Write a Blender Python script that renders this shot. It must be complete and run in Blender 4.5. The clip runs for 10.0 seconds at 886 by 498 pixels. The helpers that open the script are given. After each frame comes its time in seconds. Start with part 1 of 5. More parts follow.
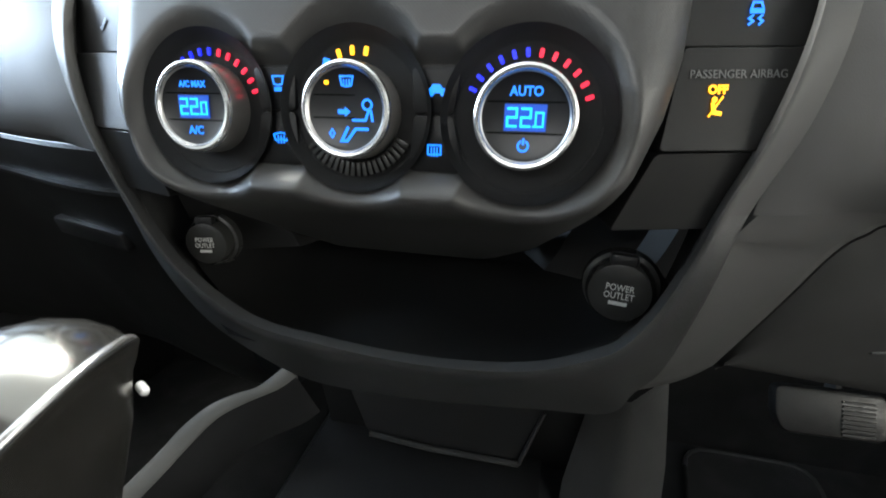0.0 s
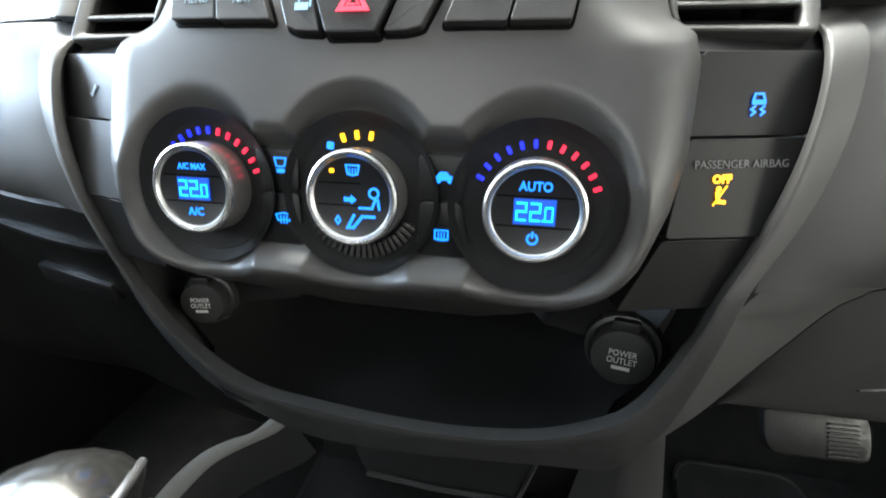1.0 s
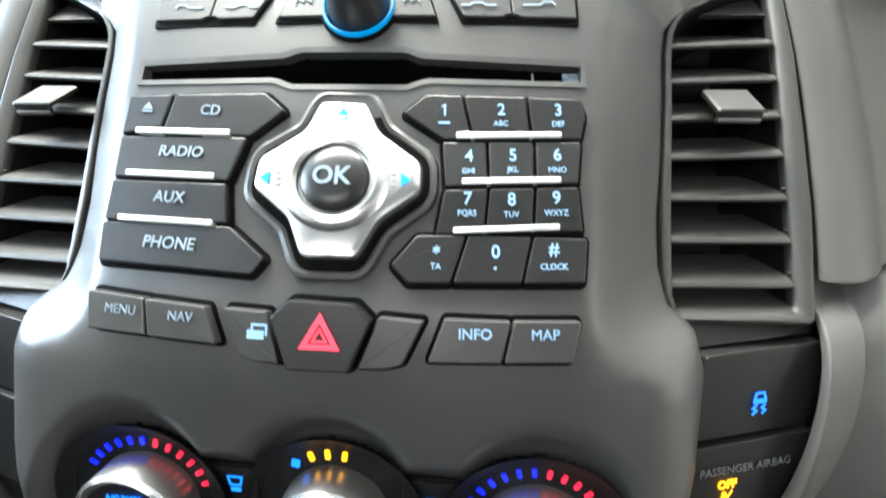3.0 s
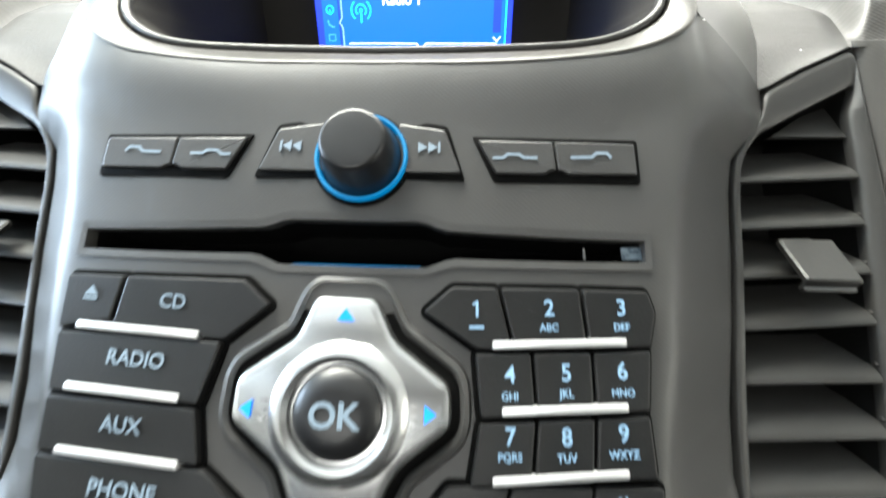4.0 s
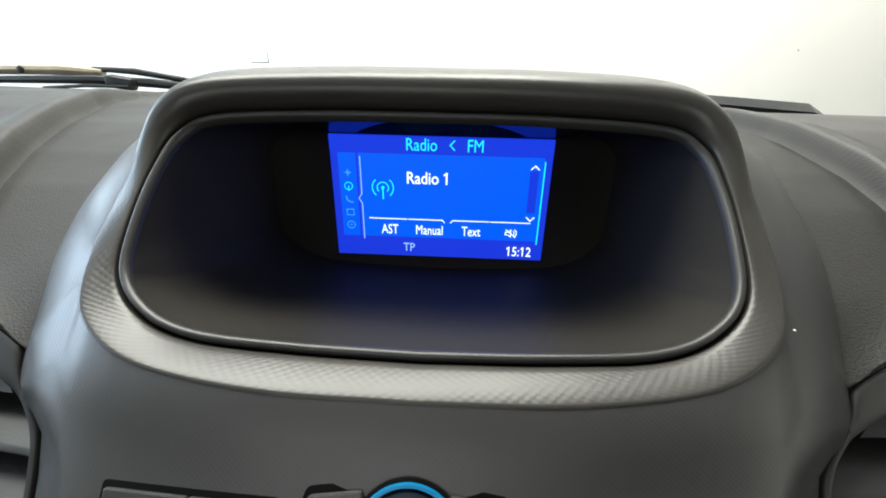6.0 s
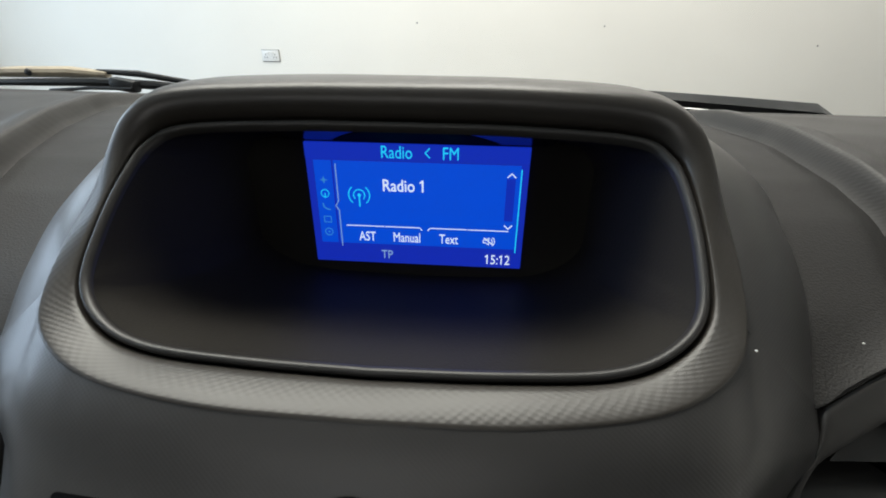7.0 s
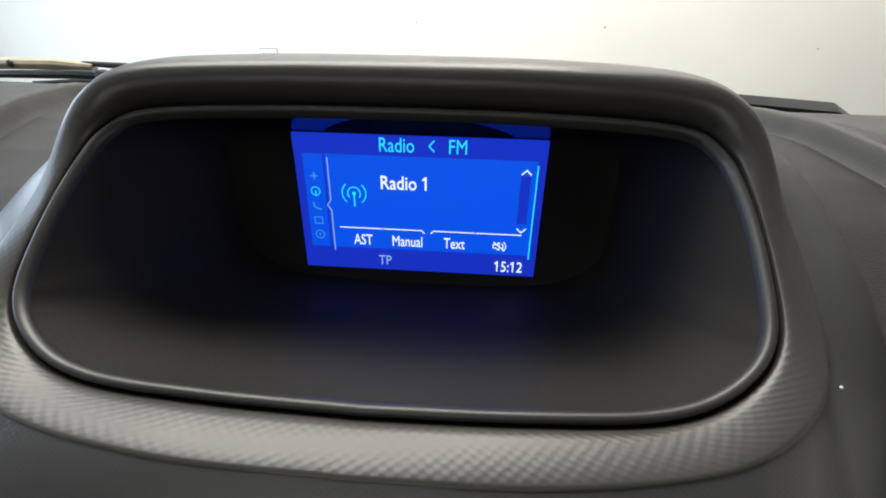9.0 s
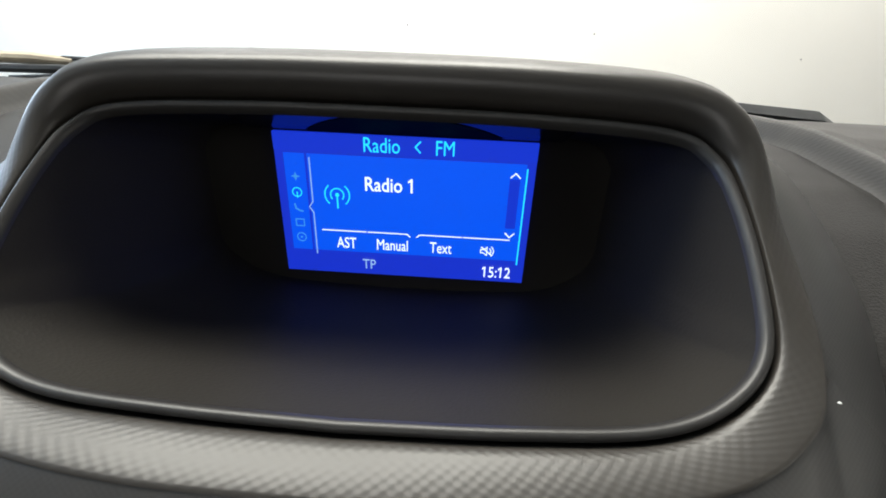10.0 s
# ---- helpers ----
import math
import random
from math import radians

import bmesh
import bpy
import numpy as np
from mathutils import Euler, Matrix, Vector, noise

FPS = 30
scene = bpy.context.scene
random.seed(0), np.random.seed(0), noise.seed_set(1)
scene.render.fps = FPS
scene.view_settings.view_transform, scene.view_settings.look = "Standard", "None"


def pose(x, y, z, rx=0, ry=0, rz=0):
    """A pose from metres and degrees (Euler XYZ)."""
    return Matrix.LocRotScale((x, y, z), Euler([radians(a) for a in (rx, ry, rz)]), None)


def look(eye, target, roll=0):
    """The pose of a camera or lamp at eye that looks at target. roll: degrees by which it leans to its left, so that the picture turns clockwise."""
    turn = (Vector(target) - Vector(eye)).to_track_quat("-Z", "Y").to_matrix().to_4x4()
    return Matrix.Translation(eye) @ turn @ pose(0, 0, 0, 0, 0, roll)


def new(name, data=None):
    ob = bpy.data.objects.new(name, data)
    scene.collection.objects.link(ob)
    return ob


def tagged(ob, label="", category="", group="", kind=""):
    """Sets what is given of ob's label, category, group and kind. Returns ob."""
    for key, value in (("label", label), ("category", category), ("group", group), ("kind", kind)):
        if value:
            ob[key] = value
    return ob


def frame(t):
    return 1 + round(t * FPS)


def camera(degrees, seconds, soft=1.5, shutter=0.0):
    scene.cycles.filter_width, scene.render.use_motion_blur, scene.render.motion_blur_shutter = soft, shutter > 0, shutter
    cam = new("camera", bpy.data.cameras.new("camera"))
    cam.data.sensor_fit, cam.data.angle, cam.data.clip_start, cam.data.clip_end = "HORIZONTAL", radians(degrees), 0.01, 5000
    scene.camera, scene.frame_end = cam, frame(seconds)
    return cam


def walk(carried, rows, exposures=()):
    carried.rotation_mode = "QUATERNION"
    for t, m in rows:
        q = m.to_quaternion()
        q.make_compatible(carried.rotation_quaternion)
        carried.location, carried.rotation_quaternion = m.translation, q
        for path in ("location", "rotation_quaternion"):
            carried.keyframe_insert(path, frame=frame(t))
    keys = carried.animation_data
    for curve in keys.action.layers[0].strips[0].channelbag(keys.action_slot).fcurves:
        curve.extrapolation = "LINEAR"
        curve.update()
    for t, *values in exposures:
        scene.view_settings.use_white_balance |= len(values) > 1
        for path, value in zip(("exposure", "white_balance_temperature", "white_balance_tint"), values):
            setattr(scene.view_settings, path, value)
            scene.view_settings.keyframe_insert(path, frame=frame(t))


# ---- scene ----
# ======================= camera and walk =======================
cam = camera(90.2, 10.0, soft=1.8, shutter=0.4)
PATH = [
    (0, (0.083, 0.036, 0.912), (-0.351, 1.811, 0.098), -0.4),
    (0.5, (0.077, 0.044, 0.93), (-0.318, 1.824, 0.108), -0.4),
    (1, (0.071, 0.049, 0.944), (-0.3, 1.837, 0.127), -0.3),
    (1.5, (0.067, 0.066, 0.968), (-0.258, 1.858, 0.143), -0.3),
    (2, (0.064, 0.084, 0.989), (-0.199, 1.884, 0.158), -0.2),
    (2.5, (0.059, 0.096, 1.008), (-0.155, 1.912, 0.198), -0.1),
    (2.7, (0.056, 0.105, 1.022), (-0.134, 1.926, 0.219), -0.2),
    (3.8, (0.034, 0.152, 1.084), (-0.08, 1.932, 0.18), 0.4),
    (4, (0.033, 0.173, 1.091), (-0.073, 1.969, 0.218), 0.0),
    (4.5, (0.035, 0.191, 1.105), (-0.012, 2.001, 0.256), 0.2),
    (5, (0.026, 0.217, 1.12), (0.011, 2.027, 0.27), 0.7),
    (5.5, (0.015, 0.227, 1.159), (-0.034, 2.029, 0.293), 0.6),
    (5.7, (0.01, 0.233, 1.169), (-0.047, 2.036, 0.305), 0.9),
    (6.8, (0.025, 0.237, 1.176), (-0.109, 2.033, 0.305), 0.8),
    (7, (0.029, 0.24, 1.177), (-0.101, 2.035, 0.303), 0.7),
    (7.5, (0.032, 0.245, 1.176), (-0.088, 2.04, 0.302), 0.6),
    (8, (0.031, 0.25, 1.171), (-0.089, 2.044, 0.296), 0.5),
    (8.5, (0.031, 0.255, 1.166), (-0.091, 2.051, 0.297), 0.6),
    (9, (0.024, 0.263, 1.168), (-0.096, 2.06, 0.298), 1.2),
    (9.5, (0.025, 0.27, 1.166), (-0.067, 2.074, 0.307), 2.0),
    (10, (0.025, 0.269, 1.166), (-0.047, 2.075, 0.309), 2.4),
]
EXPOSURES = [(0.0, 2.0, 6200, 10), (1.0, 2.35, 6200, 10), (2.5, 2.25, 6150, 8), (4.0, 1.45, 6250, 8), (4.5, 1.17, 6200, 8), (5.0, 1.07, 6200, 8), (5.5, 0.75, 6200, 8), (5.7, 0.5, 6200, 8), (6.8, -0.8, 6300, 11), (8.5, -0.65, 6300, 11), (9.0, -0.45, 6300, 12), (9.5, -0.25, 6300, 12), (10.0, -0.25, 6300, 12)]
walk(cam, [(t, look(eye, target, roll)) for t, eye, target, roll in PATH], EXPOSURES)


# ======================= world and lights =======================
world = bpy.data.worlds.new("world")
world.use_nodes = True
scene.world = world
world.node_tree.nodes["Background"].inputs[0].default_value = (0.75, 0.85, 1.0, 1)
world.node_tree.nodes["Background"].inputs[1].default_value = 0.05


def area_lamp(name, eye, target, sx, sy, power, colour):
    d = bpy.data.lights.new(name, "AREA")
    d.shape, d.size, d.size_y, d.energy, d.color = "RECTANGLE", sx, sy, power, colour
    ob = new(name, d)
    ob.matrix_world = look(eye, target)
    return ob


# Unseen lamp added to brighten the far white wall.
area_lamp("wall_fill_front", (0.6, 3.2, 3.1), (0.6, 3.7, 0), 6.0, 0.8, 142, (1.0, 0.95, 0.88))
# Unseen lamp overhead, placed by the way shade falls inside the hood.
area_lamp("overhead_key", (-0.5, 1.3, 3.1), (-0.4, 1.1, 0), 2.4, 0.9, 150, (0.98, 0.95, 0.84))
# Unseen fill lamp added behind to lift the fascia's face.
area_lamp("rear_fill", (-0.8, -4.4, 2.6), (0.2, 0.3, 1.0), 3.0, 1.1, 40, (0.98, 0.95, 0.88))
# Stands for the bluish daylight from the left; no doorway is built.
area_lamp("daylight_left", (-4.8, 1.1, 1.7), (0, 0.5, 1.2), 4.0, 2.6, 310, (0.64, 0.81, 1.0))
# Unseen fill lamp added for the driver's knee panel and lower trim.
area_lamp("right_fill", (4.8, -1.2, 1.7), (0.2, 0.4, 0.8), 3.0, 2.0, 34, (0.98, 0.94, 0.80))

# ======================= materials =======================


def material(name, base, rough=0.5, metal=0.0, grain=0.0, grain_size=900.0, stain=0.15, stain_size=14.0, coat=0.0, emit=None, emit_power=0.0, spec=0.5):
    """A surface with a fine grain relief and slow variation of colour and gloss."""
    m = bpy.data.materials.new(name)
    m.use_nodes = True
    nt = m.node_tree
    b = nt.nodes["Principled BSDF"]
    b.inputs["Base Color"].default_value = (*base, 1)
    b.inputs["Roughness"].default_value = rough
    b.inputs["Metallic"].default_value = metal
    b.inputs["Specular IOR Level"].default_value = spec
    b.inputs["Coat Weight"].default_value = coat
    if emit:
        b.inputs["Emission Color"].default_value = (*emit, 1)
        b.inputs["Emission Strength"].default_value = emit_power
    if stain > 0:
        co = nt.nodes.new("ShaderNodeTexCoord")
        slow = nt.nodes.new("ShaderNodeTexNoise")
        slow.inputs["Scale"].default_value, slow.inputs["Detail"].default_value = stain_size, 6
        nt.links.new(co.outputs["Object"], slow.inputs["Vector"])
        ramp = nt.nodes.new("ShaderNodeMapRange")
        ramp.inputs[1].default_value, ramp.inputs[2].default_value = 0.3, 0.7
        ramp.inputs[3].default_value, ramp.inputs[4].default_value = 1 - stain, 1 + stain
        nt.links.new(slow.outputs[0], ramp.inputs[0])
        mul = nt.nodes.new("ShaderNodeVectorMath")
        mul.operation = "SCALE"
        mul.inputs[0].default_value = base
        nt.links.new(ramp.outputs[0], mul.inputs["Scale"])
        nt.links.new(mul.outputs[0], b.inputs["Base Color"])
        rr = nt.nodes.new("ShaderNodeMath")
        rr.operation = "MULTIPLY"
        rr.inputs[1].default_value = rough
        nt.links.new(ramp.outputs[0], rr.inputs[0])
        nt.links.new(rr.outputs[0], b.inputs["Roughness"])
        if grain > 0:
            fine = nt.nodes.new("ShaderNodeTexVoronoi")
            fine.inputs["Scale"].default_value = grain_size
            nt.links.new(co.outputs["Object"], fine.inputs["Vector"])
            bump = nt.nodes.new("ShaderNodeBump")
            bump.inputs["Strength"].default_value, bump.inputs["Distance"].default_value = grain, 0.0004
            nt.links.new(fine.outputs["Distance"], bump.inputs["Height"])
            nt.links.new(bump.outputs[0], b.inputs["Normal"])
    return m


def weave(m, pitch, strength):
    """Adds a diamond hatch relief to a plastic."""
    nt = m.node_tree
    co = nt.nodes.new("ShaderNodeTexCoord")
    waves = []
    for side in (1, -1):
        dot = nt.nodes.new("ShaderNodeVectorMath")
        dot.operation = "DOT_PRODUCT"
        k = 2 * math.pi / pitch
        dot.inputs[1].default_value = (0.7 * k, side * 0.55 * k, side * 0.55 * k)
        nt.links.new(co.outputs["Object"], dot.inputs[0])
        w = nt.nodes.new("ShaderNodeMath")
        w.operation = "SINE"
        nt.links.new(dot.outputs["Value"], w.inputs[0])
        waves.append(w)
    add = nt.nodes.new("ShaderNodeMath")
    nt.links.new(waves[0].outputs[0], add.inputs[0])
    nt.links.new(waves[1].outputs[0], add.inputs[1])
    bump = nt.nodes.new("ShaderNodeBump")
    bump.inputs["Strength"].default_value, bump.inputs["Distance"].default_value = strength, 0.0002
    nt.links.new(add.outputs[0], bump.inputs["Height"])
    nt.links.new(bump.outputs[0], nt.nodes["Principled BSDF"].inputs["Normal"])
    return m


def hatch(m, along, across, strength):
    """Rows of small lozenges that follow the piece: reads the map 'run' in metres and the attribute 'relief'."""
    nt = m.node_tree
    co = nt.nodes.new("ShaderNodeUVMap")
    co.uv_map = "run"
    waves = []
    for side in (1, -1):
        dot = nt.nodes.new("ShaderNodeVectorMath")
        dot.operation = "DOT_PRODUCT"
        dot.inputs[1].default_value = (2 * math.pi / along, side * 2 * math.pi / across, 0)
        nt.links.new(co.outputs[0], dot.inputs[0])
        w = nt.nodes.new("ShaderNodeMath")
        w.operation = "SINE"
        nt.links.new(dot.outputs["Value"], w.inputs[0])
        waves.append(w)
    mul = nt.nodes.new("ShaderNodeMath")
    mul.operation = "ADD"
    nt.links.new(waves[0].outputs[0], mul.inputs[0])
    nt.links.new(waves[1].outputs[0], mul.inputs[1])
    keep = nt.nodes.new("ShaderNodeAttribute")
    keep.attribute_name = "relief"
    height = nt.nodes.new("ShaderNodeMath")
    height.operation = "MULTIPLY"
    nt.links.new(mul.outputs[0], height.inputs[0])
    nt.links.new(keep.outputs["Fac"], height.inputs[1])
    bump = nt.nodes.new("ShaderNodeBump")
    bump.inputs["Strength"].default_value, bump.inputs["Distance"].default_value = strength, 0.0003
    nt.links.new(height.outputs[0], bump.inputs["Height"])
    nt.links.new(bump.outputs[0], nt.nodes["Principled BSDF"].inputs["Normal"])
    return m


def glow(name, colour, power, base=(0.02, 0.02, 0.02)):
    return material(name, base, 0.4, emit=colour, emit_power=power, stain=0)


FASCIA = weave(material("fascia_plastic", (0.044, 0.0430, 0.0418), 0.38, stain=0.09), 0.0012, 0.05)
FLANGE = hatch(material("hatched_plastic", (0.0345, 0.0310, 0.0268), 0.36, stain=0.07), 0.0031, 0.0025, 0.05)
PAD = material("dash_pad", (0.0115, 0.0108, 0.0099), 0.6, grain=0.35, grain_size=1100, stain=0.12, spec=0.32)
BOLSTER = weave(material("hatched_pad", (0.018, 0.0166, 0.0152), 0.5, stain=0.1, spec=0.4), 0.0022, 0.12)
# Same pad as BOLSTER, paler to stand for light on its side face.
BOLSTERLIT = weave(material("hatched_pad_lit", (0.058, 0.0555, 0.0515), 0.48, stain=0.1, spec=0.4), 0.0018, 0.05)
SOFT = material("side_trim_plastic", (0.052, 0.051, 0.0497), 0.55, grain=0.06, grain_size=1600, stain=0.08)
RAIL = material("console_rail_plastic", (0.035, 0.035, 0.035), 0.36, grain=0.2, stain=0.1)
DARK = material("dark_plastic", (0.010, 0.010, 0.0105), 0.45, grain=0.3, stain=0.15)
PIANO = material("black_plate", (0.008, 0.008, 0.009), 0.3, stain=0.1)
SWITCHM = material("switch_plastic", (0.0085, 0.0084, 0.0083), 0.42, grain=0.05, stain=0.1, spec=0.28)
CKEY = material("climate_key_black", (0.006, 0.006, 0.0065), 0.45, stain=0.1, spec=0.3)
TABM = material("tab_plastic", (0.016, 0.0156, 0.0148), 0.4, grain=0.05, stain=0.08)
GAP = material("gap_black", (0.003, 0.003, 0.003), 0.8, stain=0, spec=0.05)
PRESET = material("preset_key_plastic", (0.036, 0.0352, 0.0345), 0.36, grain=0.1, stain=0.08)
KEY = material("key_plastic", (0.011, 0.011, 0.0112), 0.40, grain=0.1, stain=0.08, spec=0.32)
BOWL = material("bowl_black", (0.006, 0.006, 0.0065), 0.6, stain=0.1, spec=0.25)
KNOB = material("knob_rubber", (0.009, 0.009, 0.0098), 0.34, grain=0.03, stain=0.1)
SILVER = material("satin_silver", (0.56, 0.56, 0.56), 0.24, metal=0.95, stain=0.04)
SKIRTM = material("grip_satin", (0.13, 0.122, 0.11), 0.24, metal=0.85, stain=0.12, stain_size=30)
GRIPM = material("satin_grey_trim", (0.13, 0.13, 0.125), 0.42, grain=0.1, stain=0.08)
SILVERDARK = material("brushed_silver", (0.40, 0.39, 0.38), 0.33, metal=0.9, stain=0.06)
CHROME = material("chrome_cap", (0.19, 0.188, 0.18), 0.17, metal=0.95, stain=0.05)
STRIP = material("silver_strip", (0.72, 0.72, 0.72), 0.35, metal=0.5, stain=0.03)
DUCT = material("duct_black", (0.012, 0.0118, 0.0112), 0.7, stain=0.1, spec=0.15)
SLAT = material("vent_slat", (0.021, 0.0204, 0.0192), 0.36, grain=0.05, stain=0.08)
HOODIN = material("hood_inside", (0.0215, 0.0195, 0.0162), 0.6, grain=0.15, stain=0.08, spec=0.15)
# Hood plastic again, darker to paint the shade at the back.
HOODSHADE = material("hood_inside_shaded", (0.012, 0.0110, 0.0095), 0.6, stain=0.1, spec=0.15)
LIPM = material("lip_plastic", (0.025, 0.0238, 0.0225), 0.40, stain=0.08)
SLOTEND = material("translucent_end", (0.09, 0.12, 0.15), 0.3, grain=0.3, grain_size=700, stain=0.4, stain_size=300)
TRAYM = material("tray_black", (0.011, 0.011, 0.011), 0.55, grain=0.1, stain=0.15, spec=0.25)
VENTM = material("vent_frame", (0.026, 0.0252, 0.0238), 0.45, grain=0.04, grain_size=1600, stain=0.08)
# Grey for walls out of view, picked to weaken their bounce.
GREYWALL = material("bounce_cut_grey", (0.30, 0.29, 0.27), 0.8, grain=0.1, grain_size=200, stain=0.05, stain_size=1.2)
RUBBER = material("rubber", (0.02, 0.02, 0.02), 0.6, stain=0.1)
PEDALM = material("pedal_rubber", (0.012, 0.0110, 0.0100), 0.42, grain=0.3, grain_size=300, stain=0.32, stain_size=130)
CARPET = material("carpet", (0.009, 0.009, 0.009), 0.95, grain=1.0, grain_size=500, stain=0.25)
WALLP = material("white_wall_paint", (0.82, 0.80, 0.74), 0.75, grain=0.1, grain_size=200, stain=0.03, stain_size=1.2)
FLOORM = material("concrete", (0.3, 0.29, 0.28), 0.7, stain=0.2, stain_size=2)
CEILM = material("ceiling_paint", (0.8, 0.8, 0.78), 0.8, stain=0.02)
WHITEP = material("white_plastic", (0.75, 0.75, 0.73), 0.4, stain=0.02)
WIPERM = material("wiper_black", (0.012, 0.014, 0.016), 0.45, stain=0.15, stain_size=40)
TAN = material("weathered_metal", (0.45, 0.38, 0.28), 0.5, metal=0.2, stain=0.2, stain_size=50)
LINER = material("roof_liner", (0.25, 0.24, 0.23), 0.9, stain=0.05)
PRINT = material("white_print", (0.19, 0.25, 0.31), 0.5, stain=0)
CAPM = material("cap_plastic", (0.030, 0.030, 0.029), 0.26, grain=0.05, stain=0.1)
CAPPRINT = material("pale_cap_print", (0.55, 0.55, 0.53), 0.5, stain=0)
GREYPRINT = material("grey_print", (0.13, 0.13, 0.13), 0.5, stain=0)
BLUEPRINT = glow("blue_arrow", (0.0, 0.25, 0.95), 0.55, (0.0, 0.15, 0.6))
KEYLIT = glow("pale_blue_legend", (0.26, 0.55, 0.85), 0.17, (0.20, 0.30, 0.40))
ICON = glow("icon_blue", (0.01, 0.20, 1.0), 0.6)
TICKBLUE = glow("tick_blue", (0.002, 0.010, 1.0), 0.55)
TICKRED = glow("tick_red", (1.0, 0.010, 0.045), 0.5)
TICKAMBER = glow("tick_amber", (1.0, 0.40, 0.0), 0.9)
AMBER = glow("warning_amber", (1.0, 0.38, 0.0), 0.9)
REDTRI = glow("hazard_red", (0.9, 0.03, 0.06), 0.55, (0.6, 0.02, 0.04))
LCD = glow("lcd_blue", (0.0, 0.09, 0.70), 0.26)
DIGIT = glow("lcd_digit", (0.015, 0.45, 1.0), 0.75)
RINGBLUE = glow("ring_blue", (0.0, 0.25, 0.62), 0.20, (0.0, 0.12, 0.25))
SCR = glow("screen_blue", (0.008, 0.035, 0.66), 1.05)
SCRMID = glow("screen_mid_blue", (0.0, 0.10, 0.95), 1.12)
SCRHEAD = glow("screen_head_blue", (0.006, 0.04, 0.72), 1.0)
SCRDIM = glow("screen_dim_icon", (0.06, 0.36, 0.95), 1.0)
SCRWHITE = glow("screen_white", (0.75, 0.85, 1.0), 1.7)
SCRPALE = glow("screen_pale", (0.38, 0.62, 1.0), 1.0)
SCRCYAN = glow("screen_cyan", (0.02, 0.58, 0.95), 1.8)


# ======================= building helpers =======================
def mesh_data(name, verts, faces, mat, smooth=35):
    me = bpy.data.meshes.new(name)
    me.from_pydata([tuple(v) for v in verts], [], [tuple(f) for f in faces])
    me.validate()
    bm = bmesh.new()
    bm.from_mesh(me)
    bmesh.ops.recalc_face_normals(bm, faces=bm.faces)
    bm.to_mesh(me)
    bm.free()
    me.polygons.foreach_set("use_smooth", [True] * len(me.polygons))
    me.set_sharp_from_angle(angle=radians(smooth))
    me.materials.append(mat)
    return me


def thing(name, loc, label, category, group="", kind=""):
    ob = new(name)
    ob.empty_display_size = 0.02
    ob.matrix_world = Matrix.Translation(loc)
    return tagged(ob, label, category, group, kind)


def world_of(ob):
    m = ob.matrix_basis.copy()
    if ob.parent:
        m = world_of(ob.parent) @ ob.matrix_parent_inverse @ m
    return m


def adopt(ob, parent, label=""):
    if parent:
        ob.parent = parent
        ob.matrix_parent_inverse = world_of(parent).inverted()
    if label:
        ob["label"] = label
    return ob


def part(name, geo, mat, parent, label="", m=None, smooth=35):
    """One mesh object from (verts, faces), under a thing or a part."""
    me = geo if isinstance(geo, bpy.types.Mesh) else mesh_data(name, geo[0], geo[1], mat, smooth)
    ob = new(name, me)
    if m is not None:
        ob.matrix_basis = m
    return adopt(ob, parent, label)


def merge(*geos):
    verts, faces = [], []
    for v, f in geos:
        k = len(verts)
        verts += list(v)
        faces += [tuple(i + k for i in q) for q in f]
    return verts, faces


def box(lo, hi, bevel=0.0):
    """A box, its edges chamfered."""
    lo, hi = Vector(lo), Vector(hi)
    if bevel <= 0:
        v = [(x, y, z) for x in (lo.x, hi.x) for y in (lo.y, hi.y) for z in (lo.z, hi.z)]
        return v, [(0, 1, 3, 2), (4, 6, 7, 5), (0, 4, 5, 1), (2, 3, 7, 6), (0, 2, 6, 4), (1, 5, 7, 3)]
    bm = bmesh.new()
    bmesh.ops.create_cube(bm, size=1)
    for w in bm.verts:
        w.co = Vector(((lo[i] + hi[i]) / 2 + w.co[i] * (hi[i] - lo[i]) for i in range(3)))
    bmesh.ops.bevel(bm, geom=bm.edges[:], offset=bevel, segments=2, affect="EDGES", profile=0.5)
    bm.verts.index_update()
    out = [w.co.copy() for w in bm.verts], [[w.index for w in f.verts] for f in bm.faces]
    bm.free()
    return out


def moved(geo, m):
    return [m @ Vector(v) for v in geo[0]], geo[1]


def loft(rows, closed=False, cap_start=False, cap_end=False):
    """Quads between rows of points; closed: each row is a ring."""
    n = len(rows[0])
    verts = [v for r in rows for v in r]
    faces = []
    for i in range(len(rows) - 1):
        for j in range(n if closed else n - 1):
            k = (j + 1) % n
            faces.append((i * n + j, i * n + k, (i + 1) * n + k, (i + 1) * n + j))
    if cap_start:
        faces.append(tuple(range(n)))
    if cap_end:
        faces.append(tuple((len(rows) - 1) * n + j for j in range(n)))
    return verts, faces


def lathe(profile, n=64, a0=0.0, a1=360.0):
    """Turns (radius, height) pairs about local z."""
    full = abs(a1 - a0) >= 359.9
    rows = []
    for i in range(n if full else n + 1):
        a = radians(a0 + (a1 - a0) * i / n)
        rows.append([(r * math.cos(a), r * math.sin(a), h) for r, h in profile])
    if full:
        rows.append(rows[0])
        v, f = loft(rows)
        k, m = n * len(profile), len(profile)
        f = [tuple(i - k if i >= k else i for i in q) for q in f]
        return v[:k], f
    return loft(rows)


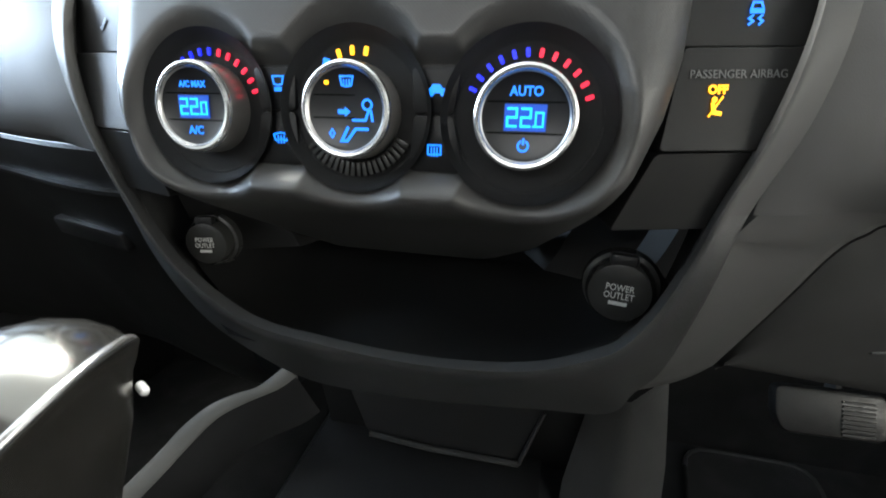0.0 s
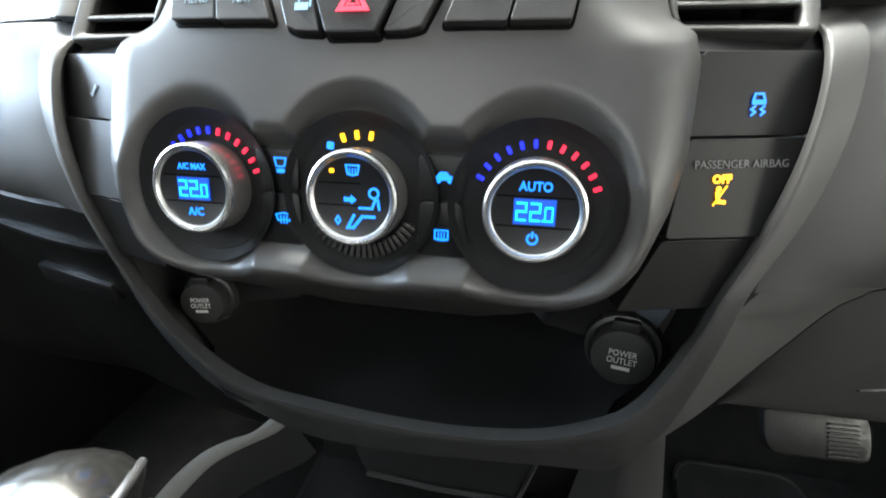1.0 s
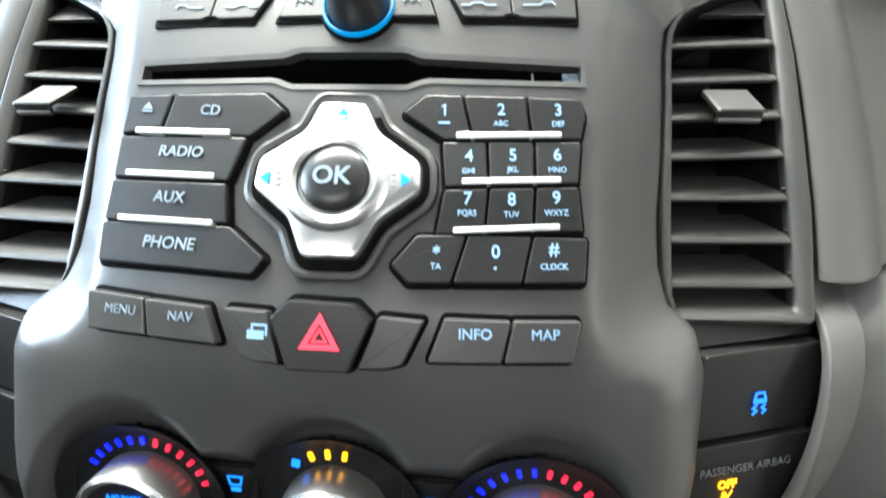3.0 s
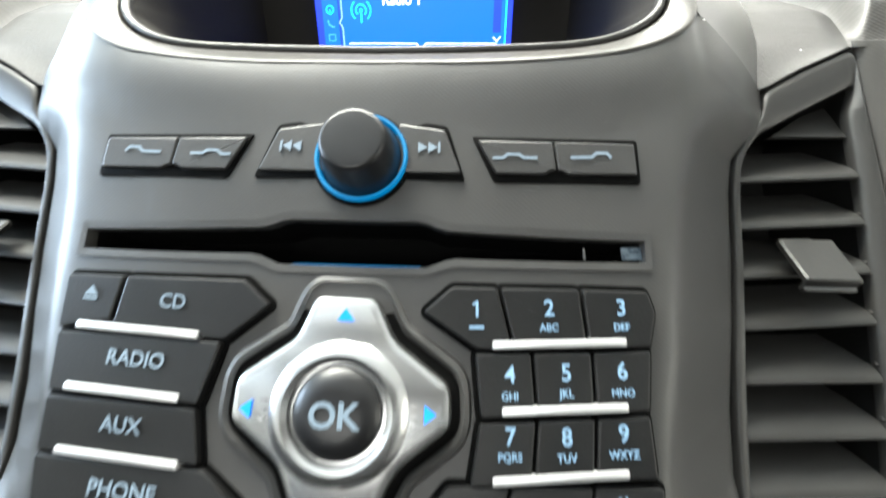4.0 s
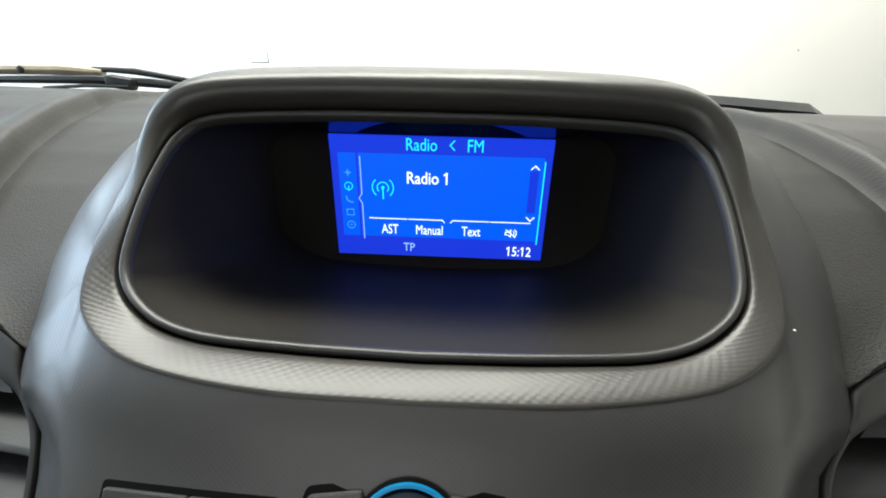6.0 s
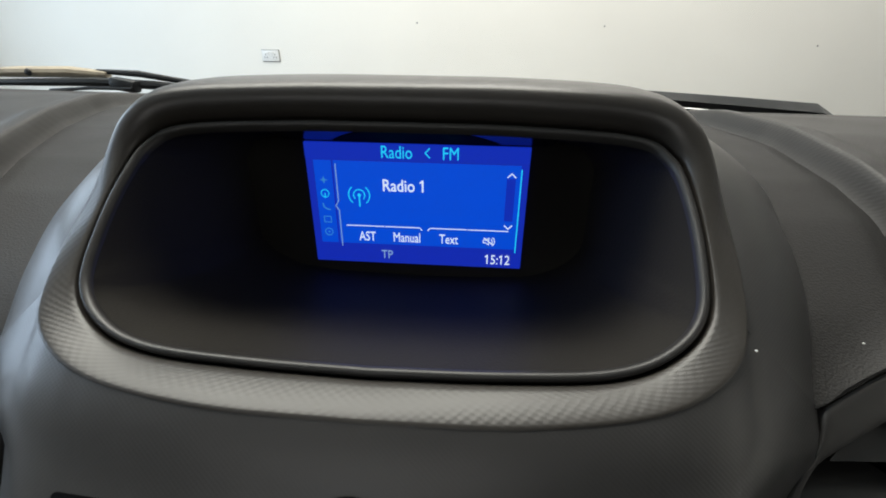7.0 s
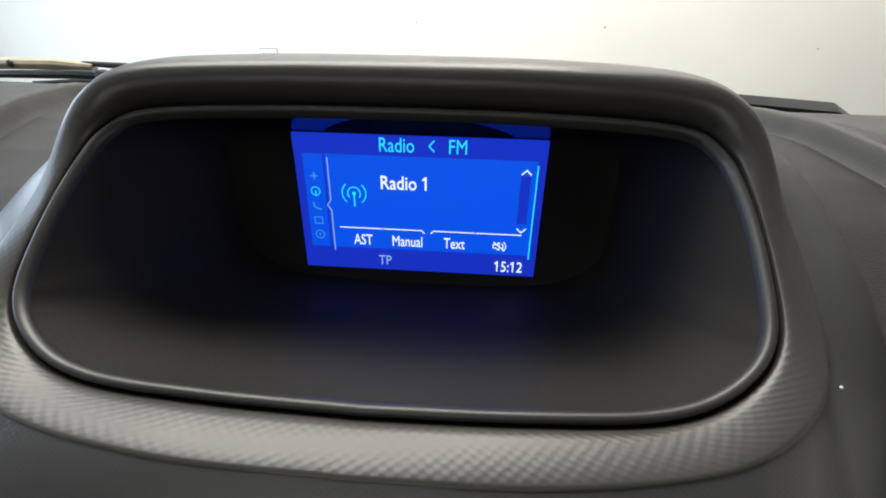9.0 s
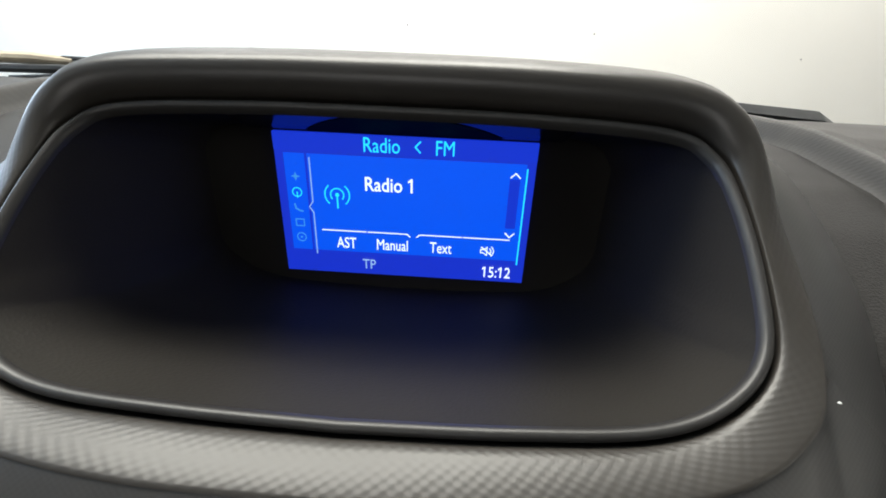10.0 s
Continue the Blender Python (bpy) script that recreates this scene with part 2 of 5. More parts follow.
def spline(points, sub):
    """Catmull-Rom through the points."""
    p = [Vector(q) for q in points]
    p = [2 * p[0] - p[1]] + p + [2 * p[-1] - p[-2]]
    out = []
    for i in range(1, len(p) - 2):
        for k in range(sub):
            t = k / sub
            a, b, c, d = p[i - 1], p[i], p[i + 1], p[i + 2]
            out.append(0.5 * (2 * b + (c - a) * t + (2 * a - 5 * b + 4 * c - d) * t * t + (3 * b - a - 3 * c + d) * t ** 3))
    out.append(p[-2])
    return out


def tube(points, r, n=8, flat=1.0):
    """A round bar along points; flat squeezes it in height."""
    rows = []
    pts = [Vector(p) for p in points]
    for i, p in enumerate(pts):
        d = (pts[min(i + 1, len(pts) - 1)] - pts[max(i - 1, 0)]).normalized()
        side = d.cross(Vector((0, 0, 1))).normalized() if abs(d.z) < 0.95 else Vector((1, 0, 0))
        up = side.cross(d)
        rr = r[i] if isinstance(r, (list, tuple)) else r
        rows.append([p + side * rr * math.cos(2 * math.pi * k / n) + up * rr * flat * math.sin(2 * math.pi * k / n) for k in range(n)])
    return loft(rows, True, True, True)


def rounded(outline, r, n=4):
    """Fillets the corners of a flat outline."""
    pts = [Vector(p) for p in outline]
    out = []
    for i, p in enumerate(pts):
        a, b = pts[i - 1] - p, pts[(i + 1) % len(pts)] - p
        d = min(r, a.length * 0.45, b.length * 0.45)
        s, e = p + a.normalized() * d, p + b.normalized() * d
        for k in range(n + 1):
            t = k / n
            out.append((1 - t) ** 2 * s + 2 * t * (1 - t) * p + t * t * e)
    return out


def inset(outline, d):
    """Moves a flat outline inwards by d (outwards if d is negative)."""
    pts = [Vector(p) for p in outline]
    area = sum(pts[i - 1].x * p.y - pts[i - 1].y * p.x for i, p in enumerate(pts))
    s = 1 if area > 0 else -1
    out = []
    for i, p in enumerate(pts):
        a, b = (p - pts[i - 1]), (pts[(i + 1) % len(pts)] - p)
        if a.length < 1e-9 or b.length < 1e-9:
            out.append(p.copy())
            continue
        a.normalize()
        b.normalize()
        na, nb = Vector((-a.y, a.x)) * s, Vector((-b.y, b.x)) * s
        m = na + nb
        m = m / max(m.length_squared, 0.4) * 2 if m.length > 1e-6 else na
        out.append(p + m * d)
    return out


# ======================= the fascia's surface =======================
PROFILE_Z = (0.74, 0.785, 0.80, 0.815, 0.83, 0.845, 0.857, 0.87, 0.89, 0.91, 0.925, 0.945, 0.965, 0.983, 0.998, 1.010, 1.024, 1.037, 1.060, 1.080, 1.100, 1.130)
PROFILE_Y = (0.325, 0.290, 0.2735, 0.2545, 0.2335, 0.2115, 0.199, 0.2005, 0.206, 0.2135, 0.218, 0.224, 0.2325, 0.2475, 0.2575, 0.268, 0.278, 0.288, 0.306, 0.3235, 0.346, 0.38)
_z = np.arange(0.74, 1.131, 0.0005)
_y = np.interp(_z, PROFILE_Z, PROFILE_Y)
_k = np.exp(-0.5 * (np.arange(-30, 31) / 9.0) ** 2)
_y = np.convolve(np.pad(_y, 30, mode="reflect", reflect_type="odd"), _k / _k.sum(), "valid")


def front(x, z):
    """How far ahead the fascia's skin lies at (x, z)."""
    bow = 0.7 * min(1.0, max(0.0, (z - 0.90) / 0.06))
    return float(np.interp(z, _z, _y)) + bow * x * x


def plate_front(x, z):
    """The same for the plate that carries the climate controls."""
    return 0.2135 + (z - 0.888) * 0.167


def seat(x, z, up=0.0, f=front):
    """A pose on the skin: local x to the right, y up along it, z out of it."""
    e = 0.002
    dz, dx = (f(x, z + e) - f(x, z - e)) / (2 * e), (f(x + e, z) - f(x - e, z)) / (2 * e)
    tx, ty = Vector((1, dx, 0)).normalized(), Vector((0, dz, 1)).normalized()
    tz = tx.cross(ty).normalized()
    ty = tz.cross(tx)
    o = Vector((x, f(x, z), z)) + tz * up
    m = Matrix((tx, ty, tz)).transposed().to_4x4()
    m.translation = o
    return m


def drape(outline, low, high, bevel=0.0005, f=front, hollow=None):
    """A slab over an outline of (x, z) pairs in metres, from low to high above the skin; its upper face is plane."""
    n = len(outline)
    m = seat(sum(p[0] for p in outline) / n, sum(p[1] for p in outline) / n, 0.0, f)
    inv = m.inverted()
    base = [inv @ seat(p[0], p[1], 0.0, f).translation for p in outline]
    mean = sum(p.z for p in base) / n
    ol = [Vector((p.x, p.y)) for p in base]

    def row(o, h, skin):
        return [m @ Vector((p.x, p.y, h + (b.z if skin else mean))) for p, b in zip(o, base)]
    rows = [row(ol, low, True), row(ol, high - bevel, False), row(inset(ol, bevel * 0.3), high - bevel * 0.3, False), row(inset(ol, bevel), high, False)]
    if hollow:
        rows.append(row(inset(ol, hollow), high - bevel, False))
        rows.append(row(inset(ol, hollow), low, False))
        return loft(rows, True)
    return loft(rows, True, False, True)


def under(x, z, high, f=front):
    """Height at which the skin must be met so that a face high above it comes out at z."""
    return z - high * (seat(x, z, 0.0, f).col[2].z)


def mm(*pairs):
    return [(a / 1000, b / 1000) for a, b in pairs]


def mirror(outline):
    return [(-a, b) for a, b in outline][::-1]


def flat(polys, depth=0.0002):
    """Flat shapes in millimetres, as one thin slab each."""
    out = []
    for p in polys:
        v = [(a / 1000, b / 1000) for a, b in p]
        out.append(loft([[(a, b, 0) for a, b in v], [(a, b, depth) for a, b in v]], True, False, True))
    verts, faces = merge(*out)
    seen, index = {}, []
    for v in verts:
        index.append(seen.setdefault(tuple(round(c, 7) for c in v), len(seen)))
    return list(seen), [tuple(index[i] for i in f) for f in faces]


def disc(r, n=24, cx=0, cy=0, sx=1.0):
    return [(cx + r * sx * math.cos(2 * math.pi * k / n), cy + r * math.sin(2 * math.pi * k / n)) for k in range(n)]


def stroke(points, w, closed=False):
    """A line of width w through points (millimetres), as quads."""
    p = [Vector(q) for q in points]
    n = len(p)
    sides = []
    for k, q in enumerate(p):
        a = (q - p[k - 1]).normalized() if closed or k else None
        b = (p[(k + 1) % n] - q).normalized() if closed or k < n - 1 else None
        d = b if a is None else a if b is None else a + b
        d = d.normalized() if d.length > 0.2 else b
        half = Vector((-d.y, d.x)) * w / 2
        if a is not None and b is not None:
            half = half / max(0.5, half.normalized().dot(Vector((-a.y, a.x))))
        e = Vector((0, 0)) if closed or 0 < k < n - 1 else d * (w * 0.3 if k else -w * 0.3)
        sides.append((q + e + half, q + e - half))
    pairs = list(zip(sides, sides[1:])) + ([(sides[-1], sides[0])] if closed else [])
    return [[tuple(a[0]), tuple(a[1]), tuple(b[1]), tuple(b[0])] for a, b in pairs]


def arc(r, a0, a1, n=10, cx=0, cy=0):
    return [(cx + r * math.cos(radians(a0 + (a1 - a0) * k / n)), cy + r * math.sin(radians(a0 + (a1 - a0) * k / n))) for k in range(n + 1)]


def text_extent(words, size):
    """Left and right border of lettering set from the origin."""
    cu = bpy.data.curves.new("lettering", "FONT")
    cu.body, cu.size = words, size
    ob = bpy.data.objects.new("lettering", cu)
    scene.collection.objects.link(ob)
    bpy.context.view_layer.update()
    me = ob.evaluated_get(bpy.context.evaluated_depsgraph_get()).to_mesh()
    xs = [v.co.x for v in me.vertices]
    bpy.data.objects.remove(ob)
    bpy.data.curves.remove(cu)
    return min(xs), max(xs)


def flag_ones(me, words, size, depth):
    """Gives each numeral one of the lettering its slanting upstroke."""
    xs, ys = [v.co.x for v in me.vertices], [v.co.y for v in me.vertices]
    shift = min(xs) - text_extent(words, size)[0]
    lo, hi = text_extent("1", size)
    stem, tall, top = hi - lo, size * 0.7, max(ys)
    bm = bmesh.new()
    bm.from_mesh(me)
    for i, c in enumerate(words):
        if c == "1":
            r = text_extent(words[:i + 1], size)[1] + shift
            pts = [(r - stem * 0.6, top), (r - stem * 0.6, top - tall * 0.17), (r - stem - tall * 0.22, top - tall * 0.30), (r - stem - tall * 0.22, top - tall * 0.17)]
            a = [bm.verts.new((x, y, depth)) for x, y in pts]
            b = [bm.verts.new((x, y, -depth)) for x, y in pts]
            bm.faces.new(a[::-1])
            for k in range(4):
                bm.faces.new((a[k], a[(k + 1) % 4], b[(k + 1) % 4], b[k]))
    bmesh.ops.recalc_face_normals(bm, faces=bm.faces)
    bm.to_mesh(me)
    bm.free()


def text_data(words, size, depth=0.0001, narrow=1.0, bold=0.0):
    """Lettering in the built-in font, as a mesh centred on its origin."""
    cu = bpy.data.curves.new("lettering", "FONT")
    cu.body, cu.size, cu.extrude, cu.align_x, cu.align_y, cu.offset = words, size, depth, "CENTER", "CENTER", bold
    cu.resolution_u = 3
    ob = bpy.data.objects.new("lettering", cu)
    scene.collection.objects.link(ob)
    bpy.context.view_layer.update()
    me = bpy.data.meshes.new_from_object(ob.evaluated_get(bpy.context.evaluated_depsgraph_get()))
    bpy.data.objects.remove(ob)
    bpy.data.curves.remove(cu)
    if "1" in words:
        flag_ones(me, words, size, depth)
    ys = [v.co.y for v in me.vertices]
    me.transform(Matrix.Translation((0, -(max(ys) + min(ys)) / 2, 0)))
    if narrow != 1.0:
        me.transform(Matrix.Diagonal((narrow, 1, 1, 1)))
    return me


def lettering(words, size, m, mat, parent, name="lettering", narrow=1.0, bold=0.0):
    me = text_data(words, size, 0.0001, narrow, bold)
    me.materials.clear()
    me.materials.append(mat)
    return part(name, me, mat, parent, m=m)

# ======================= room =======================
def slab(name, lo, hi, mat, kind="structure", label=""):
    ob = part(name, box(lo, hi), mat, None)
    return tagged(ob, label, "", "", kind)


slab("wall_north", (-5.0, 4.2, -0.2), (5.0, 4.35, 3.2), WALLP, label="plain white painted wall of the garage")
# Unseen south and east walls are grey to cut bounced light.
slab("wall_south", (-5.0, -5.35, -0.2), (5.0, -5.2, 3.2), GREYWALL, label="unseen wall, grey to cut the bounced light")
slab("wall_east", (5.0, -5.35, -0.2), (5.15, 4.35, 3.2), GREYWALL, label="unseen wall, grey to cut the bounced light")
slab("wall_west", (-5.15, -5.35, -0.2), (-5.0, 4.35, 3.2), WALLP, label="plain white painted wall")
slab("floor", (-5.15, -5.35, -0.3), (5.15, 4.35, -0.2), FLOORM, label="bare grey concrete floor")
slab("ceiling", (-5.15, -5.35, 3.2), (5.15, 4.35, 3.3), CEILM, label="white ceiling")


def wall_socket(x, z):
    t = thing("wall_socket", (x, 4.2, z), "white double electrical socket plate screwed to the wall", "socket")
    # Grey rim added as the shade round the plate's edge.
    part("shadow_gap", moved(box((-0.077, -0.004, -0.048), (0.077, 0.0, 0.047), 0.001), Matrix.Translation((x, 4.2, z))), RAIL, t, "grey rim standing in for the shade round the plate")
    part("plate", moved(box((-0.073, -0.012, -0.043), (0.073, 0.0, 0.043), 0.003), Matrix.Translation((x, 4.2, z))), WHITEP, t)
    for s in (-1, 1):
        part("rocker", moved(box((-0.008, -0.018, 0.012), (0.008, -0.012, 0.03), 0.001), Matrix.Translation((x + s * 0.018, 4.2, z))), WHITEP, t)
        for dx, dz in ((0, 0.008), (-0.011, -0.012), (0.011, -0.012)):
            part("pin_hole", moved(box((-0.003, -0.0135, -0.005), (0.003, -0.0122, 0.005)), Matrix.Translation((x + s * 0.04 + dx, 4.2, z + dz))), GAP, t)


wall_socket(-1.74, 1.0)
MARKS = ((2.62, 1.13), (0.99, 1.25), (-0.49, 1.26))
for wx, wz in MARKS:
    part("wall_blemish", moved(lathe([(0.0, 0.003), (0.004, 0.002), (0.006, 0.0)], 10), pose(wx, 4.2, wz, 90, 0, 0)), RUBBER, None)
for o in [o for o in scene.objects if o.name.startswith("wall_blemish")]:
    tagged(o, "small dark screw hole in the white wall", "wall mark", "wall marks")


# ======================= cabin shell =======================
# Unseen roof; its front edge sets how much light reaches the fascia.
slab("unseen_roof", (-0.72, -0.75, 1.62), (0.72, -0.12, 1.66), LINER, label="unseen pale cabin roof that bounds light from above")
# Unseen panel whose height shades the stack from the rear lamp.
slab("rear_blocker", (-0.75, -0.85, 0.25), (0.75, -0.75, 1.30), DARK, label="unseen dark panel that holds back low light from behind")
# Unseen cabin side; its top edge limits the light from the left.
slab("left_blocker", (-0.80, -0.75, 0.25), (-0.74, 0.78, 0.98), DARK, label="unseen dark cabin side that limits light from the left")
# Unseen panel added to keep low light from the right off the footwell.
slab("right_blocker", (0.74, -0.75, 0.25), (0.80, 0.78, 0.55), DARK, label="unseen dark panel that shades the footwell from the right")
slab("cabin_floor", (-0.8, -0.85, 0.20), (0.8, 0.95, 0.25), CARPET, label="black carpeted cabin floor")
slab("firewall", (-0.8, 0.72, 0.25), (0.8, 0.80, 1.06), CARPET, label="black carpeted footwell wall")
for s, n in ((-1, "left"), (1, "right")):
    rows = [[Vector((s * x, y, z)) + Vector(d) for d in ((0, 0, 0), (0.04 * s, 0, 0), (0.04 * s, 0.06, 0.02), (0, 0.06, 0.02))]
            for x, y, z in ((0.70, 0.78, 1.05), (0.68, 0.40, 1.32), (0.62, -0.14, 1.63))]
    tagged(part("windscreen_pillar_" + n, loft(rows, True, True, True), LINER, None), "windscreen pillar in pale trim", "", "", "structure")

# windscreen pane
GLASS = bpy.data.materials.new("windscreen_glass")
GLASS.use_nodes = True
_nt = GLASS.node_tree
_nt.nodes.remove(_nt.nodes["Principled BSDF"])
_tr, _gl, _mx = (_nt.nodes.new(n) for n in ("ShaderNodeBsdfTransparent", "ShaderNodeBsdfGlossy", "ShaderNodeMixShader"))
_tr.inputs[0].default_value = (0.95, 0.955, 0.935, 1)
_gl.inputs["Roughness"].default_value = 0.02
_mx.inputs[0].default_value = 0.04
_nt.links.new(_tr.outputs[0], _mx.inputs[1])
_nt.links.new(_gl.outputs[0], _mx.inputs[2])
_nt.links.new(_mx.outputs[0], _nt.nodes["Material Output"].inputs[0])
_rows = [[(x * k, y + 0.06 * (1 - (x / 0.7) ** 2) * 0.6, z) for x in np.linspace(-0.69, 0.69, 15)] for k, y, z in ((1.0, 0.79, 1.075), (0.97, 0.46, 1.30), (0.90, -0.13, 1.63))]
pane = tagged(part("windscreen", loft(_rows), GLASS, None), "clear windscreen glass above the dashboard", "windscreen", "", "structure")
pane.visible_shadow = False
tagged(part("cowl", loft([[(x, 0.80, 0.95), (x, 0.80, 1.082), (x, 0.87, 1.076), (x, 1.15, 1.010), (x, 1.15, 0.95)] for x in (-0.75, 0.75)], False), WIPERM, None), "black plastic scuttle panel outside the windscreen", "", "", "structure")
slab("bonnet", (-0.8, 1.15, 0.9), (0.8, 1.35, 1.03), WHITEP, label="white bonnet beyond the windscreen")


# ======================= dashboard =======================
def smooth01(t):
    t = min(1.0, max(0.0, t))
    return t * t * (3 - 2 * t)


def vent_front(x, z):
    """How far ahead the faces of the air vents lie."""
    return 0.2645 + (z - 0.96) * 0.755 + (abs(x) - 0.115) * 0.08


def ridge_at(x, y):
    """Half width at which the dash's bolster rises."""
    if x > 0:
        return float(np.interp(y, (0.33, 0.366, 0.39, 0.407, 0.43, 0.45, 0.49, 0.53, 0.575, 0.64, 0.84), (0.173, 0.1785, 0.192, 0.201, 0.2105, 0.2155, 0.2195, 0.224, 0.228, 0.226, 0.215)))
    return float(np.interp(y, (0.33, 0.366, 0.396, 0.42, 0.476, 0.515, 0.562, 0.621, 0.72, 0.84), (0.173, 0.1785, 0.201, 0.214, 0.240, 0.259, 0.280, 0.306, 0.335, 0.345)))


def dash_top(x, y):
    """Height of the dash pad's upper side: a valley beside the display pod, then a raised bolster."""
    ridge = ridge_at(x, y)
    valley = float(np.interp(y, (0.33, 0.36, 0.40, 0.44, 0.48, 0.55, 0.65, 0.75, 0.84), (1.077, 1.081, 1.091, 1.102, 1.109, 1.1135, 1.1115, 1.103, 1.094)))
    t = abs(x) - ridge
    step = 0.0125 * smooth01(t / 0.008) - 0.0018 * max(0.0, 1 - abs(t + 0.001) / 0.005) - 0.004 * smooth01((t - 0.014) / 0.02)
    lean = -0.009 * x * smooth01((y - 0.5) / 0.25)
    return valley + lean + step * smooth01((y - 0.385) / 0.03) * (1 - 0.6 * smooth01((y - 0.62) / 0.15))


dash = thing("dashboard", (0, 0.5, 0.8), "dark grey soft grained plastic dashboard under the windscreen", "dashboard")
_rows = []
for j in range(110):
    y = 0.33 + 0.50 * j / 109
    row = []
    xs = []
    for side in (-1, 1):
        r = ridge_at(side, y)
        cols = [r * k / 60 for k in range(side < 0, 60)] + [r + 0.012 * k / 8 for k in range(8)] + [r + 0.012 + (0.738 - r) * (k / 90) ** 1.3 for k in range(91)]
        xs += [side * c for c in (cols[::-1] if side < 0 else cols)]
    for x in xs:
        a = abs(x)
        edge = float(np.interp(a, (0.0, 0.1395, 0.158, 0.176, 0.2087, 0.24, 0.35), (0.348, 0.3515, 0.3588, 0.3658, 0.3700, 0.376, 0.385)))
        lip = float(np.interp(a, (0.0, 0.1395, 0.158, 0.176, 0.2087, 0.24, 0.35), (1.068, 1.0726, 1.0803, 1.0868, 1.0880, 1.084, 1.080)))
        yy = max(y, edge)
        z = dash_top(x, yy)
        row.append((x, yy, z + (lip - z) * max(0.0, 1 - (yy - edge) / 0.03) ** 2))
    _rows.append(row)
_v, _f = loft(_rows)
_f = [q for q in _f if not (all(abs(_v[i][0]) < 0.1385 for i in q) and _v[q[0]][1] < 0.53)]
_n = len(_rows[0])
_bolster = [q for q in _f if not 98 <= min(i % _n for i in q) < 98 + 120]
_inner = [q for q in _f if 98 <= min(i % _n for i in q) < 98 + 120]
part("top_pad", (_v, _inner), PAD, dash, smooth=60)
part("bolster", (_v, _bolster), BOLSTER, dash, "raised hatched grey bolster", smooth=60)
part("windscreen_edge", tube([(x, 0.803 - 0.02 * (x / 0.7) ** 2, 1.097 - 0.009 * x) for x in np.linspace(-0.74, 0.74, 25)], 0.005), RUBBER, dash, "black rubber strip at the foot of the glass")

# dash faces on both sides of the centre stack
def side_face(s, prof, sub):
    """The dash front outside the centre stack: s = 1 driver's side, -1 passenger's."""
    curve = spline([(a, b, 0) for a, b in prof], sub)
    rows = []
    for i in range(72):
        u = (i / 71) ** 2.2
        row = []
        for q in curve:
            x0 = float(np.interp(q.y, (0.85, 0.92, 0.9618, 0.9622, 0.985, 1.02, 1.045, 1.067, 1.088), (0.169, 0.181, 0.189, 0.1800, 0.1822, 0.1835, 0.1828, 0.1806, 0.1795)))
            x = x0 + (0.75 - x0) * u
            k = smooth01((x - 0.18) / 0.25)
            y = q.x + (0.05 if s < 0 else 0.025) * k
            if q.y > 0.9620:
                y += (vent_front(x, q.y) + 0.004 - q.x) * (1 - smooth01((x - x0) / 0.07))
                y -= 0.006 * math.sin(math.pi * min(1.0, (x - x0) / 0.030)) ** 0.6
            else:
                edge = float(np.interp(q.y, (0.848, 0.885, 0.92, 0.949, 0.9605), (0.2385, 0.2405, 0.2485, 0.2645, 0.292)))
                y += (edge + 0.0006 - q.x) * (1 - smooth01((x - x0) / 0.05))
            row.append((s * x, y, q.y))
        rows.append(row)
    return loft(rows)


UPPER = [(0.405, 1.089), (0.392, 1.084), (0.378, 1.068), (0.356, 1.040), (0.329, 1.005), (0.302, 0.970), (0.298, 0.9635), (0.310, 0.9625)]
LOWER = [(0.310, 0.9615), (0.282, 0.9610), (0.272, 0.9585), (0.264, 0.948), (0.252, 0.92), (0.244, 0.89), (0.244, 0.865), (0.252, 0.848)]
for s in (1, -1):
    part("upper_panel", side_face(s, UPPER, 4), BOLSTERLIT, dash, smooth=50)
    part("lower_panel", side_face(s, LOWER if s > 0 else LOWER[:5] + [(0.2435, 0.885), (0.2455, 0.869), (0.2525, 0.861)], 4), SOFT, dash, smooth=50)

# passenger side: glovebox below the crease
glove = thing("glovebox", (-0.45, 0.32, 0.72), "dark grey plastic glovebox lid with a recessed catch", "glovebox")
_rows = []
for i in range(24):
    x = -0.163 - 0.565 * i / 23
    k = smooth01((-x - 0.18) / 0.25)
    _rows.append([(x, y + 0.05 * k, z) for y, z in ((0.275, 0.8600), (0.2560, 0.8590), (0.2535, 0.8570), (0.2540, 0.8500), (0.2585, 0.8340), (0.2600, 0.8300), (0.2565, 0.8292), (0.2570, 0.8262), (0.2640, 0.8240), (0.272, 0.80), (0.287, 0.76), (0.32, 0.64), (0.36, 0.58), (0.42, 0.57))])
part("lid", loft(_rows), SWITCHM, glove, smooth=25)
part("catch", moved(box((-0.048, -0.004, -0.008), (0.048, 0.012, 0.008), 0.003), pose(-0.272, 0.2925, 0.781, 8, 0, -13)), KNOB, glove, "grey plastic catch")

# driver side: knee panel under the column
knee = thing("knee_panel", (0.4, 0.35, 0.74), "grey plastic lower panel under the steering column", "panel")


def knee_front(x, z):
    return 0.25 + (0.86 - z) * 0.55 + (x - 0.17) * 0.25


part("recess", moved(box((-0.012, -0.002, -0.003), (0.03, 0.004, 0.003), 0.001), pose(0.338, 0.3745, 0.7075, -28, 0, 14)), RAIL, knee, "pale latch recess")

# ======================= U-shaped rail round the stack =======================
rail = thing("console_rail", (0, 0.23, 0.74), "satin dark grey plastic rail curving under the centre stack", "trim rail")
